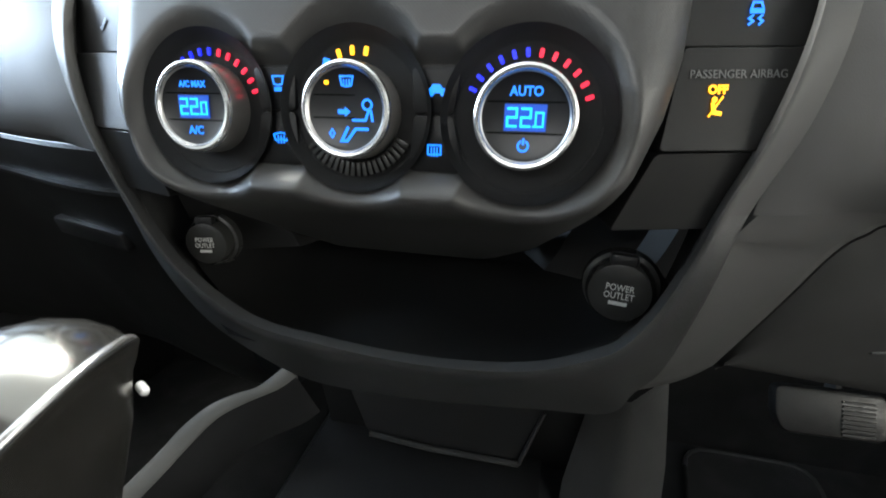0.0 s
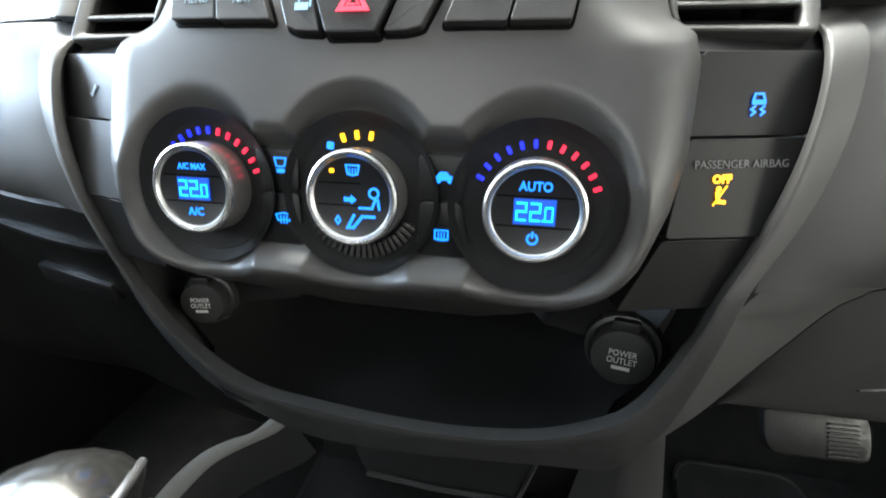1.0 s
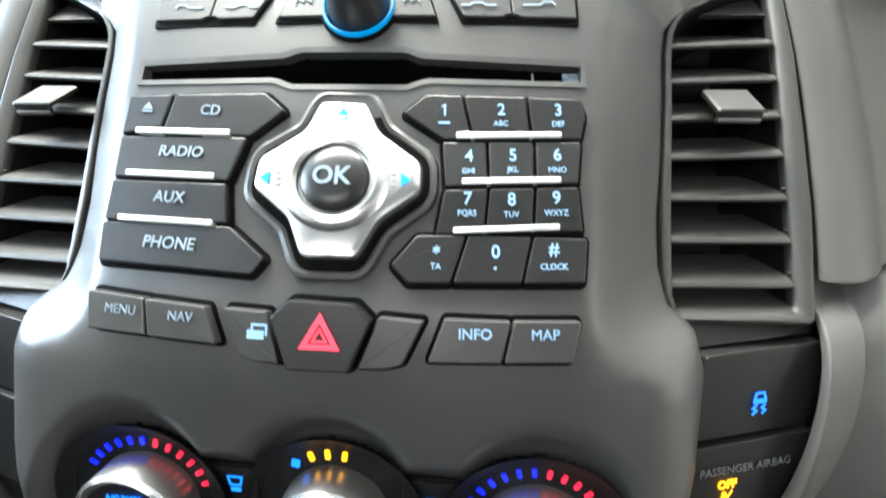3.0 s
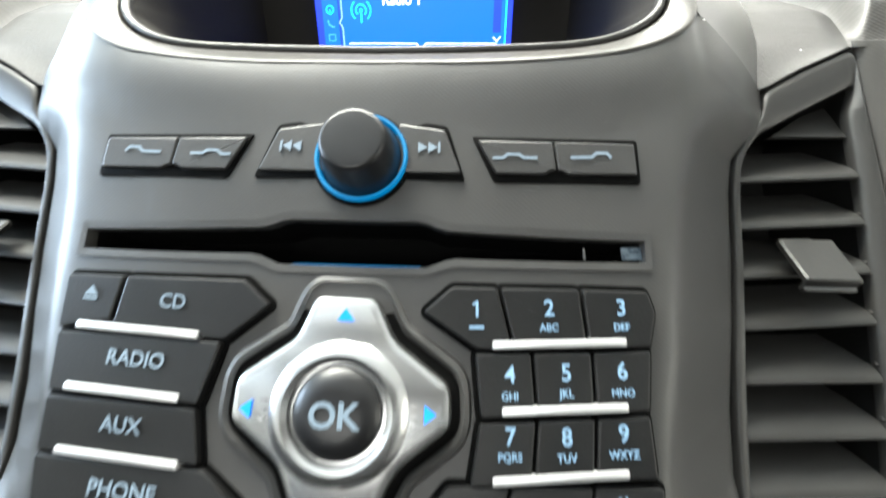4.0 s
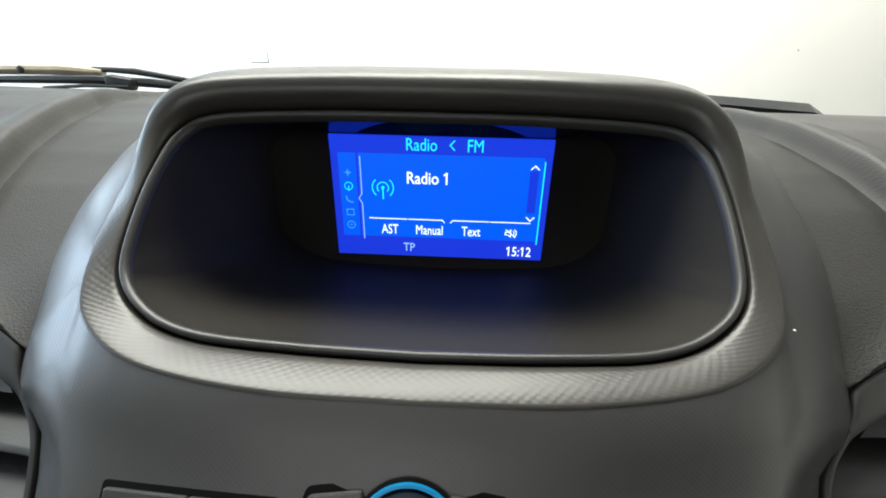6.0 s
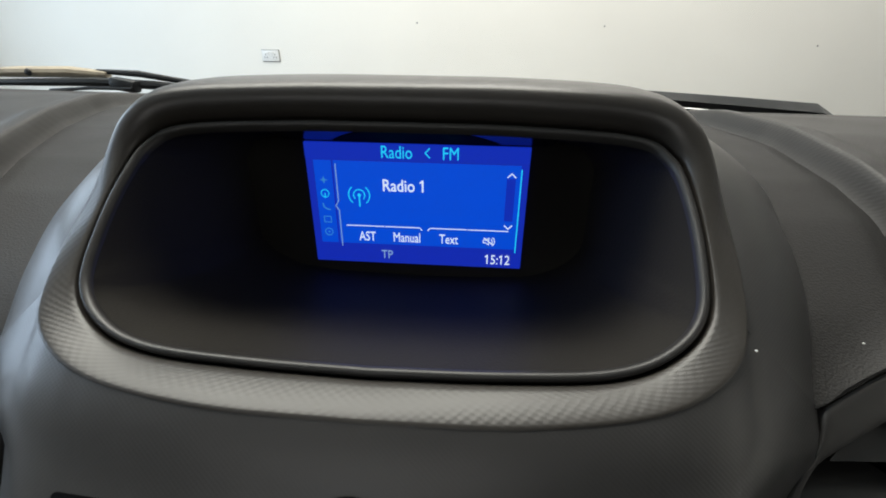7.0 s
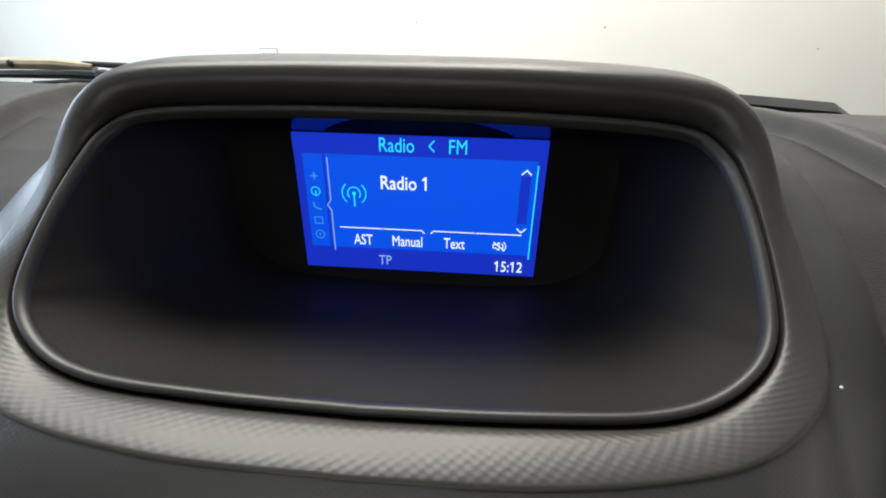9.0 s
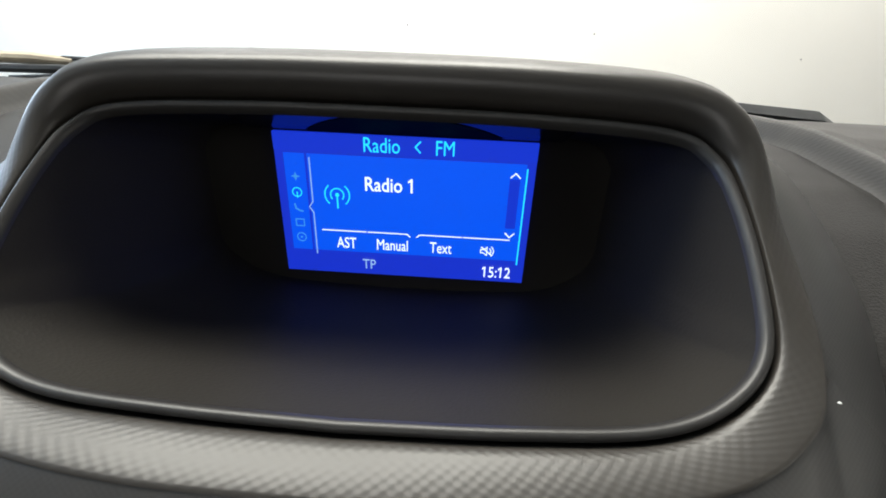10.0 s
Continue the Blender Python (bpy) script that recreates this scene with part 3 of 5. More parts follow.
# inner border, outer border and swell, from the passenger's side round to the driver's
UPPER_RAIL = [((0.1805, 0.290, 0.9585), (0.193, 0.292, 0.9605), 0.0006), ((0.177, 0.258, 0.946), (0.191, 0.262, 0.949), 0.0006), ((0.1725, 0.241, 0.92), (0.187, 0.246, 0.92), 0.0008), ((0.1645, 0.232, 0.887), (0.180, 0.240, 0.885), 0.0028), ((0.1515, 0.229, 0.850), (0.167, 0.238, 0.848), 0.004)]
LOWER_RAIL = [((-0.1265, 0.226, 0.8048), (-0.1565, 0.240, 0.798), 0.005), ((-0.0965, 0.222, 0.7815), (-0.137, 0.242, 0.7585), 0.006), ((-0.071, 0.220, 0.7702), (-0.111, 0.244, 0.733), 0.006),
              ((-0.038, 0.219, 0.766), (-0.0625, 0.246, 0.709), 0.006), ((0.009, 0.219, 0.762), (0.003, 0.248, 0.7055), 0.006), ((0.050, 0.219, 0.763), (0.049, 0.249, 0.7085), 0.006), ((0.085, 0.220, 0.768), (0.091, 0.248, 0.7145), 0.006),
              ((0.111, 0.222, 0.778), (0.1285, 0.246, 0.7215), 0.006), ((0.1245, 0.224, 0.7865), (0.1395, 0.244, 0.741), 0.006), ((0.1365, 0.2265, 0.8050), (0.151, 0.243, 0.761), 0.005), ((0.146, 0.228, 0.831), (0.161, 0.240, 0.808), 0.005)]
stations = [(Vector((-a[0], a[1], a[2])), Vector((-b[0], b[1], b[2])), k) for a, b, k in UPPER_RAIL] + [(Vector(a), Vector(b), k) for a, b, k in LOWER_RAIL] + [(Vector(a), Vector(b), k) for a, b, k in UPPER_RAIL[::-1]]
si, so = spline([q[0] for q in stations], 5), spline([q[1] for q in stations], 5)
sb = [p.x for p in spline([(q[2], 0, 0) for q in stations], 5)]
rail_rows = []
for a, b, k in zip(si, so, sb):
    out = Vector((0, -1, 0.3)) * k
    back = Vector((0.010 * max(-1.0, min(1.0, a.x / 0.1)), 0.014, -0.016 * (1 - smooth01((a.z - 0.80) / 0.06))))
    row = [a + back, a + Vector((0, 0.004, 0)), a + Vector((0, 0.0005, 0))]
    for t in (0.03, 0.08, 0.16, 0.3, 0.5, 0.7, 0.88):
        row.append(a.lerp(b, t) + out * math.sin(math.pi * t ** 0.42))
    rail_rows.append(row + [b, b + Vector((0, 0.055, 0))])
CUT = 5 * 4
part("lower_rail", loft(rail_rows[CUT:-CUT]), RAIL, rail, smooth=50)
part("side_strip", loft(rail_rows[:CUT + 1]), SOFT, rail, smooth=50)
part("side_strip", loft(rail_rows[-CUT - 1:]), SOFT, rail, smooth=50)


# the knee panel's surround grows out of the rail, its lid lies below the seam
DRIVER_EDGE = [p for p in so if p.x > 0.12]


def rail_edge(z):
    """A point of the rail's outer border on the driver's side, tucked in a little."""
    zs = [p.z for p in DRIVER_EDGE]
    return Vector((float(np.interp(z, zs, [p.x for p in DRIVER_EDGE])) - 0.0012, float(np.interp(z, zs, [p.y for p in DRIVER_EDGE])) + 0.0002, z))


SEAM = spline([(0.2235, 0.684, 0), (0.2285, 0.738, 0), (0.2315, 0.778, 0), (0.2335, 0.812, 0), (0.2405, 0.827, 0), (0.262, 0.836, 0), (0.40, 0.842, 0), (0.62, 0.845, 0)], 5)
_rows, _lid = [], []
for n, p in enumerate(SEAM):
    u = n / (len(SEAM) - 1)
    # the fixed surround runs from the rail's outer border to the seam
    a = rail_edge(float(np.interp(p.y, (0.684, 0.738, 0.778, 0.812), (0.742, 0.768, 0.803, 0.836))))
    if p.x > 0.2335:
        k = smooth01((p.x - 0.2335) / 0.05)
        over = Vector((p.x, knee_front(p.x, 0.866), 0.866))
        a = rail_edge(0.836 + 0.024 * smooth01((p.x - 0.2335) / 0.02)).lerp(over, k)
    row = []
    for k in range(9):
        w = k / 8
        q = a.lerp(Vector((p.x, 0, p.y)), w)
        y0 = a.y + (knee_front(p.x, p.y) - a.y) * w
        row.append((q.x, y0 - 0.004 * math.sin(math.pi * w), q.z))
    row.append((p.x + 0.0005, row[-1][1] + 0.008, p.y - 0.0005))
    _rows.append(row)
    # the lid below it, a hair set in
    o = Vector((p.x + 0.003, p.y - 0.0025))
    low = Vector((0.218 + 0.40 * u, 0.688 - 0.145 * u))
    lr = [(o.x, knee_front(o.x, o.y) + 0.010, o.y)]
    for k in range(9):
        q = o.lerp(low, k / 8)
        lr.append((q.x, knee_front(q.x, q.y) + 0.0015 - 0.006 * math.sin(math.pi * (k / 8) ** 0.6), q.y))
    lr.append((low.x, lr[-1][1] + 0.006, low.y - 0.003))
    lr.append((low.x, lr[-1][1] + 0.10, low.y + 0.01))
    _lid.append(lr)
_rows = [[(x, y + 0.03, z + 0.006) for x, y, z in _rows[0]], [(x, y + 0.003, z - 0.0015) for x, y, z in _rows[0]]] + _rows
part("surround", loft(_rows), SOFT, knee, smooth=50)
part("lid", loft(_lid), SOFT, knee, smooth=50)

# ======================= storage tray behind the rail =======================
cubby = thing("storage_tray", (0, 0.28, 0.77), "dark open storage tray under the climate controls", "storage tray")
_rows = []
for i in range(25):
    x = -0.150 + 0.3 * i / 24
    k = (abs(x) / 0.15) ** 6
    _rows.append([(x, y, z) for y, z in ((0.226 + 0.03 * smooth01((abs(x) - 0.105) / 0.025), 0.750 + 0.05 * k), (0.30, 0.746 + 0.05 * k), (0.345, 0.765 + 0.05 * k), (0.355, 0.86))])
part("tray", loft(_rows), TRAYM, cubby, smooth=60)
for s in (-1, 1):
    part("side_wall", loft([[(s * (0.080 + k), 0.325, z), (s * (0.098 + k), 0.295, z), (s * (0.135 + k), 0.282, z), (s * (0.141 + k), 0.262, z)] for z, k in ((0.785, -0.012), (0.80, -0.004), (0.82, 0.004), (0.845, 0.012), (0.88, 0.016))]), TRAYM, cubby)
part("socket_plate", box((-0.02, 0.338, 0.79), (0.02, 0.346, 0.80), 0.002), PIANO, cubby, "small black port cover")
part("port_light", box((-0.002, 0.336, 0.7935), (0.002, 0.3385, 0.7965)), GREYPRINT, cubby)


def power_outlet(s):
    c = Vector((0.1254, 0.2586, 0.7972)) if s > 0 else Vector((-0.1225, 0.2548, 0.8027))
    m = look(c, c + Vector((s * 0.18, 1.0, -0.10))) @ Matrix.Scale(0.84 if s < 0 else 1.0, 4)
    t = thing("power_outlet", c, "round black power outlet cap with a lifting tab", "power outlet", "power outlets beside the tray")
    cap = part("cap", lathe([(0.0, 0.0105), (0.012, 0.010), (0.0155, 0.009), (0.0172, 0.006), (0.0175, 0.0), (0.0195, -0.001), (0.0205, -0.006)], 40), CAPM, t, m=m)
    tab = [(v[0], v[1], v[2]) for v in box((-0.007, 0.010, 0.002), (0.007, 0.0205, 0.0085), 0.002)[0]]
    part("tab", (tab, box((-0.007, 0.010, 0.002), (0.007, 0.0205, 0.0085), 0.002)[1]), KEY, t, m=m)
    for words, dy, size in (("POWER", 0.0036, 0.0050), ("OUTLET", -0.0008, 0.0050)):
        lettering(words, size, m @ pose(0, dy, 0.0106), CAPPRINT, cap, narrow=0.8)
    part("small_print", flat([[(-4.5, -6.2), (4.5, -6.2), (4.5, -4.2), (-4.5, -4.2)]]), CAPPRINT, cap, m=m @ pose(0, 0, 0.0102))


for s in (-1, 1):
    power_outlet(s)

# ======================= centre fascia =======================
stack = thing("centre_fascia", (0, 0.25, 0.81), "charcoal hatched plastic centre fascia with audio keys", "fascia")
EDGE_Z = (0.797, 0.81, 0.83, 0.849, 0.866, 0.888, 0.91, 0.94, 0.950, 0.956, 0.967, 0.983, 1.003, 1.020, 1.030, 1.0431, 1.0560, 1.0645, 1.0735, 1.0815, 1.0885, 1.0994)
EDGE_X = (0.066, 0.083, 0.095, 0.106, 0.116, 0.124, 0.129, 0.1315, 0.129, 0.1208, 0.1180, 0.1185, 0.1215, 0.1232, 0.1238, 0.1246, 0.1266, 0.1314, 0.1369, 0.1395, 0.1403, 0.1405)


def fascia_top(a):
    """Upper border of the fascia against the display surround."""
    v = float(np.interp(a, (0, 0.045, 0.082, 0.103, 0.112), (-0.0008, 0.0004, 0.0066, 0.0186, 0.034)))
    return 1.083 + 0.4825 * v if a <= 0.112 else 1.0994 - 0.965 * (a - 0.112)


LOBES = ((-0.0722, 0.886), (0.0004, 0.888), (0.073, 0.886))


def lobe(x, z):
    """Signed distance to the outline of the climate recess; negative inside."""
    d = min((math.hypot((x - cx) / 0.0368, (z - cz) / (0.0440 if z > cz else 0.0365)) - 1) * 0.0375 for cx, cz in LOBES)
    return min(d, max(abs(x) - 0.073, 0.860 - z, z - 0.915))


DIALS = ((-0.0705, 0.8898), (0.0014, 0.8898), (0.0727, 0.8886))


def slot_half(x):
    a = abs(x)
    top = float(np.interp(a, (0, 0.0205, 0.0265, 0.086), (1.0428, 1.0428, 1.0407, 1.0378)))
    low = float(np.interp(a, (0, 0.022, 0.029, 0.086), (1.0300, 1.0300, 1.0322, 1.0308)))
    return low, top


def shoulder_roll(e):
    """How far the fascia falls back at the distance e from its outer edge beside the display."""
    return 0.0212 * max(0.0, 1 - max(0.0, e) / 0.048) ** 2.2


RIM = []
for _a, _b in zip(EDGE_X, EDGE_Z):
    if _b > 0.952:
        RIM.append((_a, _b if _b < 1.03 else 1.03 + (_b - 1.03) * (fascia_top(_a) - 1.03) / (1.0994 - 1.03)))
RIM_A = np.array(RIM[:-1])
RIM_D = np.array(RIM[1:]) - RIM_A
RIM_L = (RIM_D ** 2).sum(1)


def to_rim(a, z):
    """Distance from the fascia's border along the vent."""
    p = np.array((a, z)) - RIM_A
    k = np.clip((p * RIM_D).sum(1) / RIM_L, 0, 1)
    return float(np.sqrt(((p - RIM_D * k[:, None]) ** 2).sum(1).min()))


NX, NZ = 210, 236
_rows = []
for j in range(NZ + 1):
    s = j / NZ
    z0 = 0.797 + (1.0994 - 0.797) * s
    w = float(np.interp(z0, EDGE_Z, EDGE_X))
    row = []
    for i in range(NX + 1):
        x = w * (2 * i / NX - 1)
        zt = fascia_top(abs(x))
        # rows close up under the display surround, where its border is lower
        z = z0 if z0 < 1.03 else 1.03 + (z0 - 1.03) * (zt - 1.03) / (1.0994 - 1.03)
        y = front(x, z)
        d = lobe(x, z)
        if d < 0.004:
            y += (plate_front(x, z) + 0.0052 - y) * smooth01((0.004 - d) / 0.013)
        e = w - abs(x)
        roll = (0.026 - math.sqrt(max(0.0, 0.026 ** 2 - (0.026 - e) ** 2))) * 0.85 if e < 0.026 else 0.0
        k = smooth01((z0 - 0.945) / 0.016)
        top = shoulder_roll(e) * smooth01((z0 - 1.050) / 0.03)
        # a flank falls back from a soft crease to the vent's face
        side = vent_front(x, z) + 0.0008 - 0.92 * to_rim(abs(x), z) - y if k > 0 and e < 0.06 else -1.0
        y += roll + (0.5 * (top + side + math.sqrt((top - side) ** 2 + 0.003 ** 2)) - roll) * k
        # the skin swells to meet the display surround
        y -= 0.001 * float(np.interp(abs(x), (0, 0.0263, 0.0508, 0.0728, 0.0895, 0.1008, 0.1079, 0.1115), (2.1, 2.4, 3.2, 3.9, 4.0, 3.1, 1.7, 0))) * smooth01((z - zt + 0.024) / 0.024)
        row.append((x, y, z))
    row = [(row[0][0], row[0][1] + 0.02, row[0][2])] + row + [(row[-1][0], row[-1][1] + 0.02, row[-1][2])]
    _rows.append(row)
FASCIA_CREST = [p for p in _rows[-1][1:-1] if p[0] > 0.10]
FASCIA_EDGE = [r[-2] for r in _rows if 0.953 < r[-2][2] < 1.064]
_rows = [[(x * 0.98, y + 0.03, z + 0.004) for x, y, z in _rows[0]]] + _rows
_v, _f = loft(_rows)
_keep = []
for q in _f:
    c = sum((Vector(_v[i]) for i in q), Vector()) / 4
    lo, hi = slot_half(c.x)
    if abs(c.x) < 0.0855 and lo + 0.0002 < c.z < hi - 0.0002:
        continue
    if min(math.hypot(c.x - a, c.z - b) for a, b in DIALS) < 0.0296:
        continue
    _keep.append(q)
part("panel", (_v, _keep), FASCIA, stack, smooth=60)

# disc slot: a lipped frame and a dark throat
_n = 60
_xs = np.linspace(-0.086, 0.086, _n)
_out = [(x * 1.006, slot_half(x)[0] - 0.0008) for x in _xs] + [(x * 1.006, slot_half(x)[1] + 0.0008) for x in _xs[::-1]]
_in = [(x * 0.985, slot_half(x)[0] + 0.0010) for x in _xs] + [(x * 0.985, slot_half(x)[1] - 0.0010) for x in _xs[::-1]]


def ring(pairs, h):
    return [seat(p[0], p[1], h).translation for p in pairs]


slot = part("disc_slot", loft([ring(_out, -0.0004), ring(_out, 0.0005), ring(_in, 0.0003), ring(_in, -0.004)], True), FASCIA, stack, smooth=50)
part("throat", loft([ring(_in, -0.0035), ring(_in, -0.022)], True, False, True), GAP, slot, "black slot throat")
# Emissive strip standing for the blue light on the slot floor.
part("slot_glow", flat([[(-21, -1.8), (21, -1.8), (19, 1.8), (-19, 1.8)]]), glow("slot_glow_blue", (0.0, 0.27, 0.66), 0.18, (0.0, 0.05, 0.12)), slot, "blue glow on the slot floor", m=seat(0, 1.0316, -0.0050) @ pose(0, 0, 0, -70, 0, 0))
part("slot_mark", flat([[(-0.3, -1.6), (0.3, -1.6), (0.3, 1.6), (-0.3, 1.6)]]), GREYPRINT, slot, m=seat(0.0675, 1.0345, -0.002))
part("slot_end", flat([[(-3, -1.8), (3, -1.8), (3, 1.8), (-3, 1.8)]]), SLOTEND, slot, "pale blue translucent end piece", m=seat(0.0815, 1.0343, -0.002))


def key(outline, parent=stack, name="button", high=0.0030, mat=KEY, gap=0.0013, r=0.0010, bevel=0.0006):
    o = [Vector((x, under(x, z, high))) for x, z in rounded(mm(*outline), r)]
    k = part(name, drape(o, -0.001, high, bevel), mat, parent, smooth=12)
    if gap:
        part("gap", drape(inset(o, -gap), -0.003, 0.0006, 0.0001), GAP, k)
    return k


def well(outline, high=0.0014):
    """The black surround shared by a group of keys."""
    o = [Vector((x, under(x, z, high))) for x, z in inset(rounded([Vector(p) for p in mm(*outline)], 0.0016), 0.0005)]
    return part("key_well", drape(o, -0.003, 0.0006, 0.0001), GAP, stack)


def strip(x0, x1, z, slope=0.0, parent=stack):
    o = rounded(mm((x0, z - 0.85 - slope), (x1, z - 0.85 + slope), (x1, z + 0.85 + slope), (x0, z + 0.85 - slope)), 0.0005)
    o = [Vector((a, under(a, b, 0.0036))) for a, b in o]
    return part("trim_strip", drape(o, 0.0, 0.0036, 0.0004), STRIP, parent, "bright silver trim strip")


def legend(words, x, z, size, parent, mat=PRINT, up=0.0032, narrow=1.0, bold=0.00006):
    """Lettering whose middle comes out at (x, z) millimetres."""
    return lettering(words, size, seat(x / 1000, under(x / 1000, z / 1000, up), up), mat, parent, narrow=narrow, bold=0.0 if "M" in words else bold)


def icon(polys, x, z, parent, mat, up=0.0032, name="icon", f=front):
    return part(name, flat(polys), mat, parent, m=seat(x / 1000, under(x / 1000, z / 1000, up, f), up, f))


# presets beside the volume knob
preset = [((-82.6, 1061.4), (-58.5, 1062.1), (-59.4, 1055.0), (-60.6, 1055.0), (-62.8, 1054.0), (-83.2, 1053.6)), ((-58.0, 1062.1), (-35.4, 1062.6), (-41.0, 1054.4), (-55.5, 1054.1), (-57.2, 1055.0), (-59.0, 1055.0))]
CURVES = ([(-5.6, -0.5), (-4.6, 0.8), (-1.4, 0.8), (0.2, -0.5), (6.2, -0.5)], [(-6.4, -0.5), (-2.6, -0.5), (-1.2, 0.6), (2.2, 0.6), (3.6, -0.5), (6.4, -0.5)])
group = ((-84.4, 1063.0), (-33.0, 1064.2), (-40.4, 1051.6), (-85.0, 1050.8))
well(group)
well(mirror(group))
well(((-26.8, 1066.8), (-12.0, 1068.8), (12.0, 1068.8), (26.8, 1066.8), (32.8, 1052.0), (-32.8, 1052.0)))
for n, o in enumerate(preset):
    k = key(o, gap=0, mat=PRESET, high=0.0016, r=0.0007, bevel=0.0005)
    icon(stroke(CURVES[n], 0.8), (-69.5, -46.4)[n], 1058.5, k, PRINT, up=0.0018)
    k = key(mirror(o), gap=0, mat=PRESET, high=0.0016, r=0.0007, bevel=0.0005)
    icon([[(-a, b) for a, b in q][::-1] for q in stroke(CURVES[n], 0.8)], (69.5, 46.6)[n], 1058.5, k, PRINT, up=0.0018)
seek = ((-25.6, 1065.2), (-11.5, 1066.8), (-9.0, 1054.6), (-30.8, 1054.4))
for s in (-1, 1):
    k = key(seek if s < 0 else mirror(seek), gap=0, mat=PRESET, high=0.0018, r=0.0009, bevel=0.0006)
    tri = [[(s * 0.2, -1.7), (s * 3.0, 0), (s * 0.2, 1.7)], [(s * -2.8, -1.7), (s * 0, 0), (s * -2.8, 1.7)], [(s * 3.1, -1.7), (s * 3.8, -1.7), (s * 3.8, 1.7), (s * 3.1, 1.7)]]
    icon(tri, s * 20.6, 1060.7, k, PRINT, up=0.0020)

# volume knob
vol = part("volume_knob", lathe([(0.0, 0.0140), (0.0078, 0.0142), (0.0085, 0.0141), (0.0091, 0.0136), (0.0096, 0.0124), (0.0110, 0.0058), (0.0120, 0.0025), (0.0123, -0.004)], 56), KNOB, stack, "black rubber volume knob", m=seat(0.0008, 1.0570))
part("light_ring", lathe([(0.0126, 0.001), (0.0130, 0.003), (0.0138, 0.003), (0.0142, 0.001), (0.0142, -0.004)], 56), RINGBLUE, vol, "blue lit ring", m=seat(0.0008, 1.0570))
part("well", lathe([(0.0141, 0.0016), (0.0150, 0.0012), (0.0150, -0.004)], 56), GAP, vol, m=seat(0.0008, 1.0570))

# source keys
k = key(((-85.4, 1027.0), (-66.6, 1027.7), (-69.2, 1017.2), (-85.6, 1014.2)))
icon([[(-2.2, -0.3), (2.2, -0.3), (0, 2.4)], [(-2.2, -1.6), (2.2, -1.6), (2.2, -0.8), (-2.2, -0.8)]], -76.0, 1022.9, k, PRINT)
k = key(((-65.6, 1027.7), (-29.8, 1028.6), (-21.6, 1023.2), (-33.6, 1014.9), (-68.4, 1014.4)))
legend("CD", -50.0, 1022.8, 0.0056, k)
k = key(((-85.6, 1013.4), (-34.4, 1014.2), (-38.6, 1001.2), (-84.2, 1000.8)))
legend("RADIO", -58.6, 1009.4, 0.0058, k)
k = key(((-84.2, 1000.0), (-38.8, 1000.4), (-36.4, 988.7), (-84.6, 987.6)))
legend("AUX", -59.4, 995.7, 0.0058, k)
k = key(((-84.8, 986.8), (-35.4, 987.8), (-21.2, 979.6), (-25.2, 975.2), (-83.0, 975.8)))
legend("PHONE", -56.5, 982.3, 0.0060, k)
for x0, x1, z in ((-79.2, -41.0, 1015.8), (-78.8, -43.8, 1002.6), (-78.4, -41.6, 988.8)):
    strip(x0, x1, z)

# keypad
pad = [("1", ((21.6, 1022.8), (29.3, 1028.4), (41.7, 1028.2), (46.0, 1014.6), (36.4, 1014.8)), 36.2, 1023.6, ""),
       ("2", ((42.5, 1028.2), (64.2, 1027.7), (66.2, 1014.6), (46.8, 1014.6)), 55.8, 1023.8, "ABC"),
       ("3", ((65.0, 1027.7), (83.4, 1026.8), (85.4, 1022.0), (83.6, 1014.6), (67.0, 1014.6)), 75.6, 1023.6, "DEF"),
       ("4", ((36.0, 1013.7), (50.9, 1013.7), (52.0, 1001.4), (37.8, 1001.0)), 45.3, 1009.8, "GHI"),
       ("5", ((51.7, 1013.7), (67.1, 1013.7), (67.5, 1001.6), (52.8, 1001.4)), 60.2, 1010.0, "JKL"),
       ("6", ((67.9, 1013.7), (83.6, 1013.7), (82.2, 1001.8), (68.3, 1001.6)), 75.2, 1010.1, "MNO"),
       ("7", ((37.6, 1000.2), (52.0, 1000.6), (51.0, 988.0), (35.4, 987.4)), 45.4, 997.8, "PQRS"),
       ("8", ((52.8, 1000.6), (67.5, 1000.8), (67.0, 988.2), (51.8, 988.0)), 60.0, 997.6, "TUV"),
       ("9", ((68.3, 1000.8), (82.2, 1001.0), (83.8, 988.2), (67.8, 988.2)), 74.8, 998.0, "WXYZ"),
       ("*", ((21.4, 979.2), (29.4, 987.2), (45.4, 987.2), (41.0, 974.8), (27.4, 974.6)), 36.0, 983.4, "TA"),
       ("0", ((46.2, 987.2), (66.8, 986.8), (63.6, 974.8), (41.8, 974.8)), 55.2, 983.0, "+"),
       ("#", ((67.6, 986.8), (85.2, 986.2), (84.0, 974.8), (64.4, 974.8)), 74.0, 983.4, "CLOCK")]
for words, o, x, z, sub in pad:
    k = key(o)
    legend(words, x, z, 0.0062, k, KEYLIT, narrow=0.95)
    if sub:
        legend(sub, x, z - 4.3, 0.0028, k, KEYLIT, narrow=0.95, bold=0.00003)
    else:
        icon([[(-2, -0.4), (2, -0.4), (2, 0.4), (-2, 0.4)]], x, z - 4.0, k, KEYLIT)
for x0, x1, z, sl in ((40.5, 76.8, 1016.1, 0.1), (43.2, 76.4, 1003.0, 0.2), (41.0, 76.0, 989.4, 0.5)):
    strip(x0, x1, z, sl)

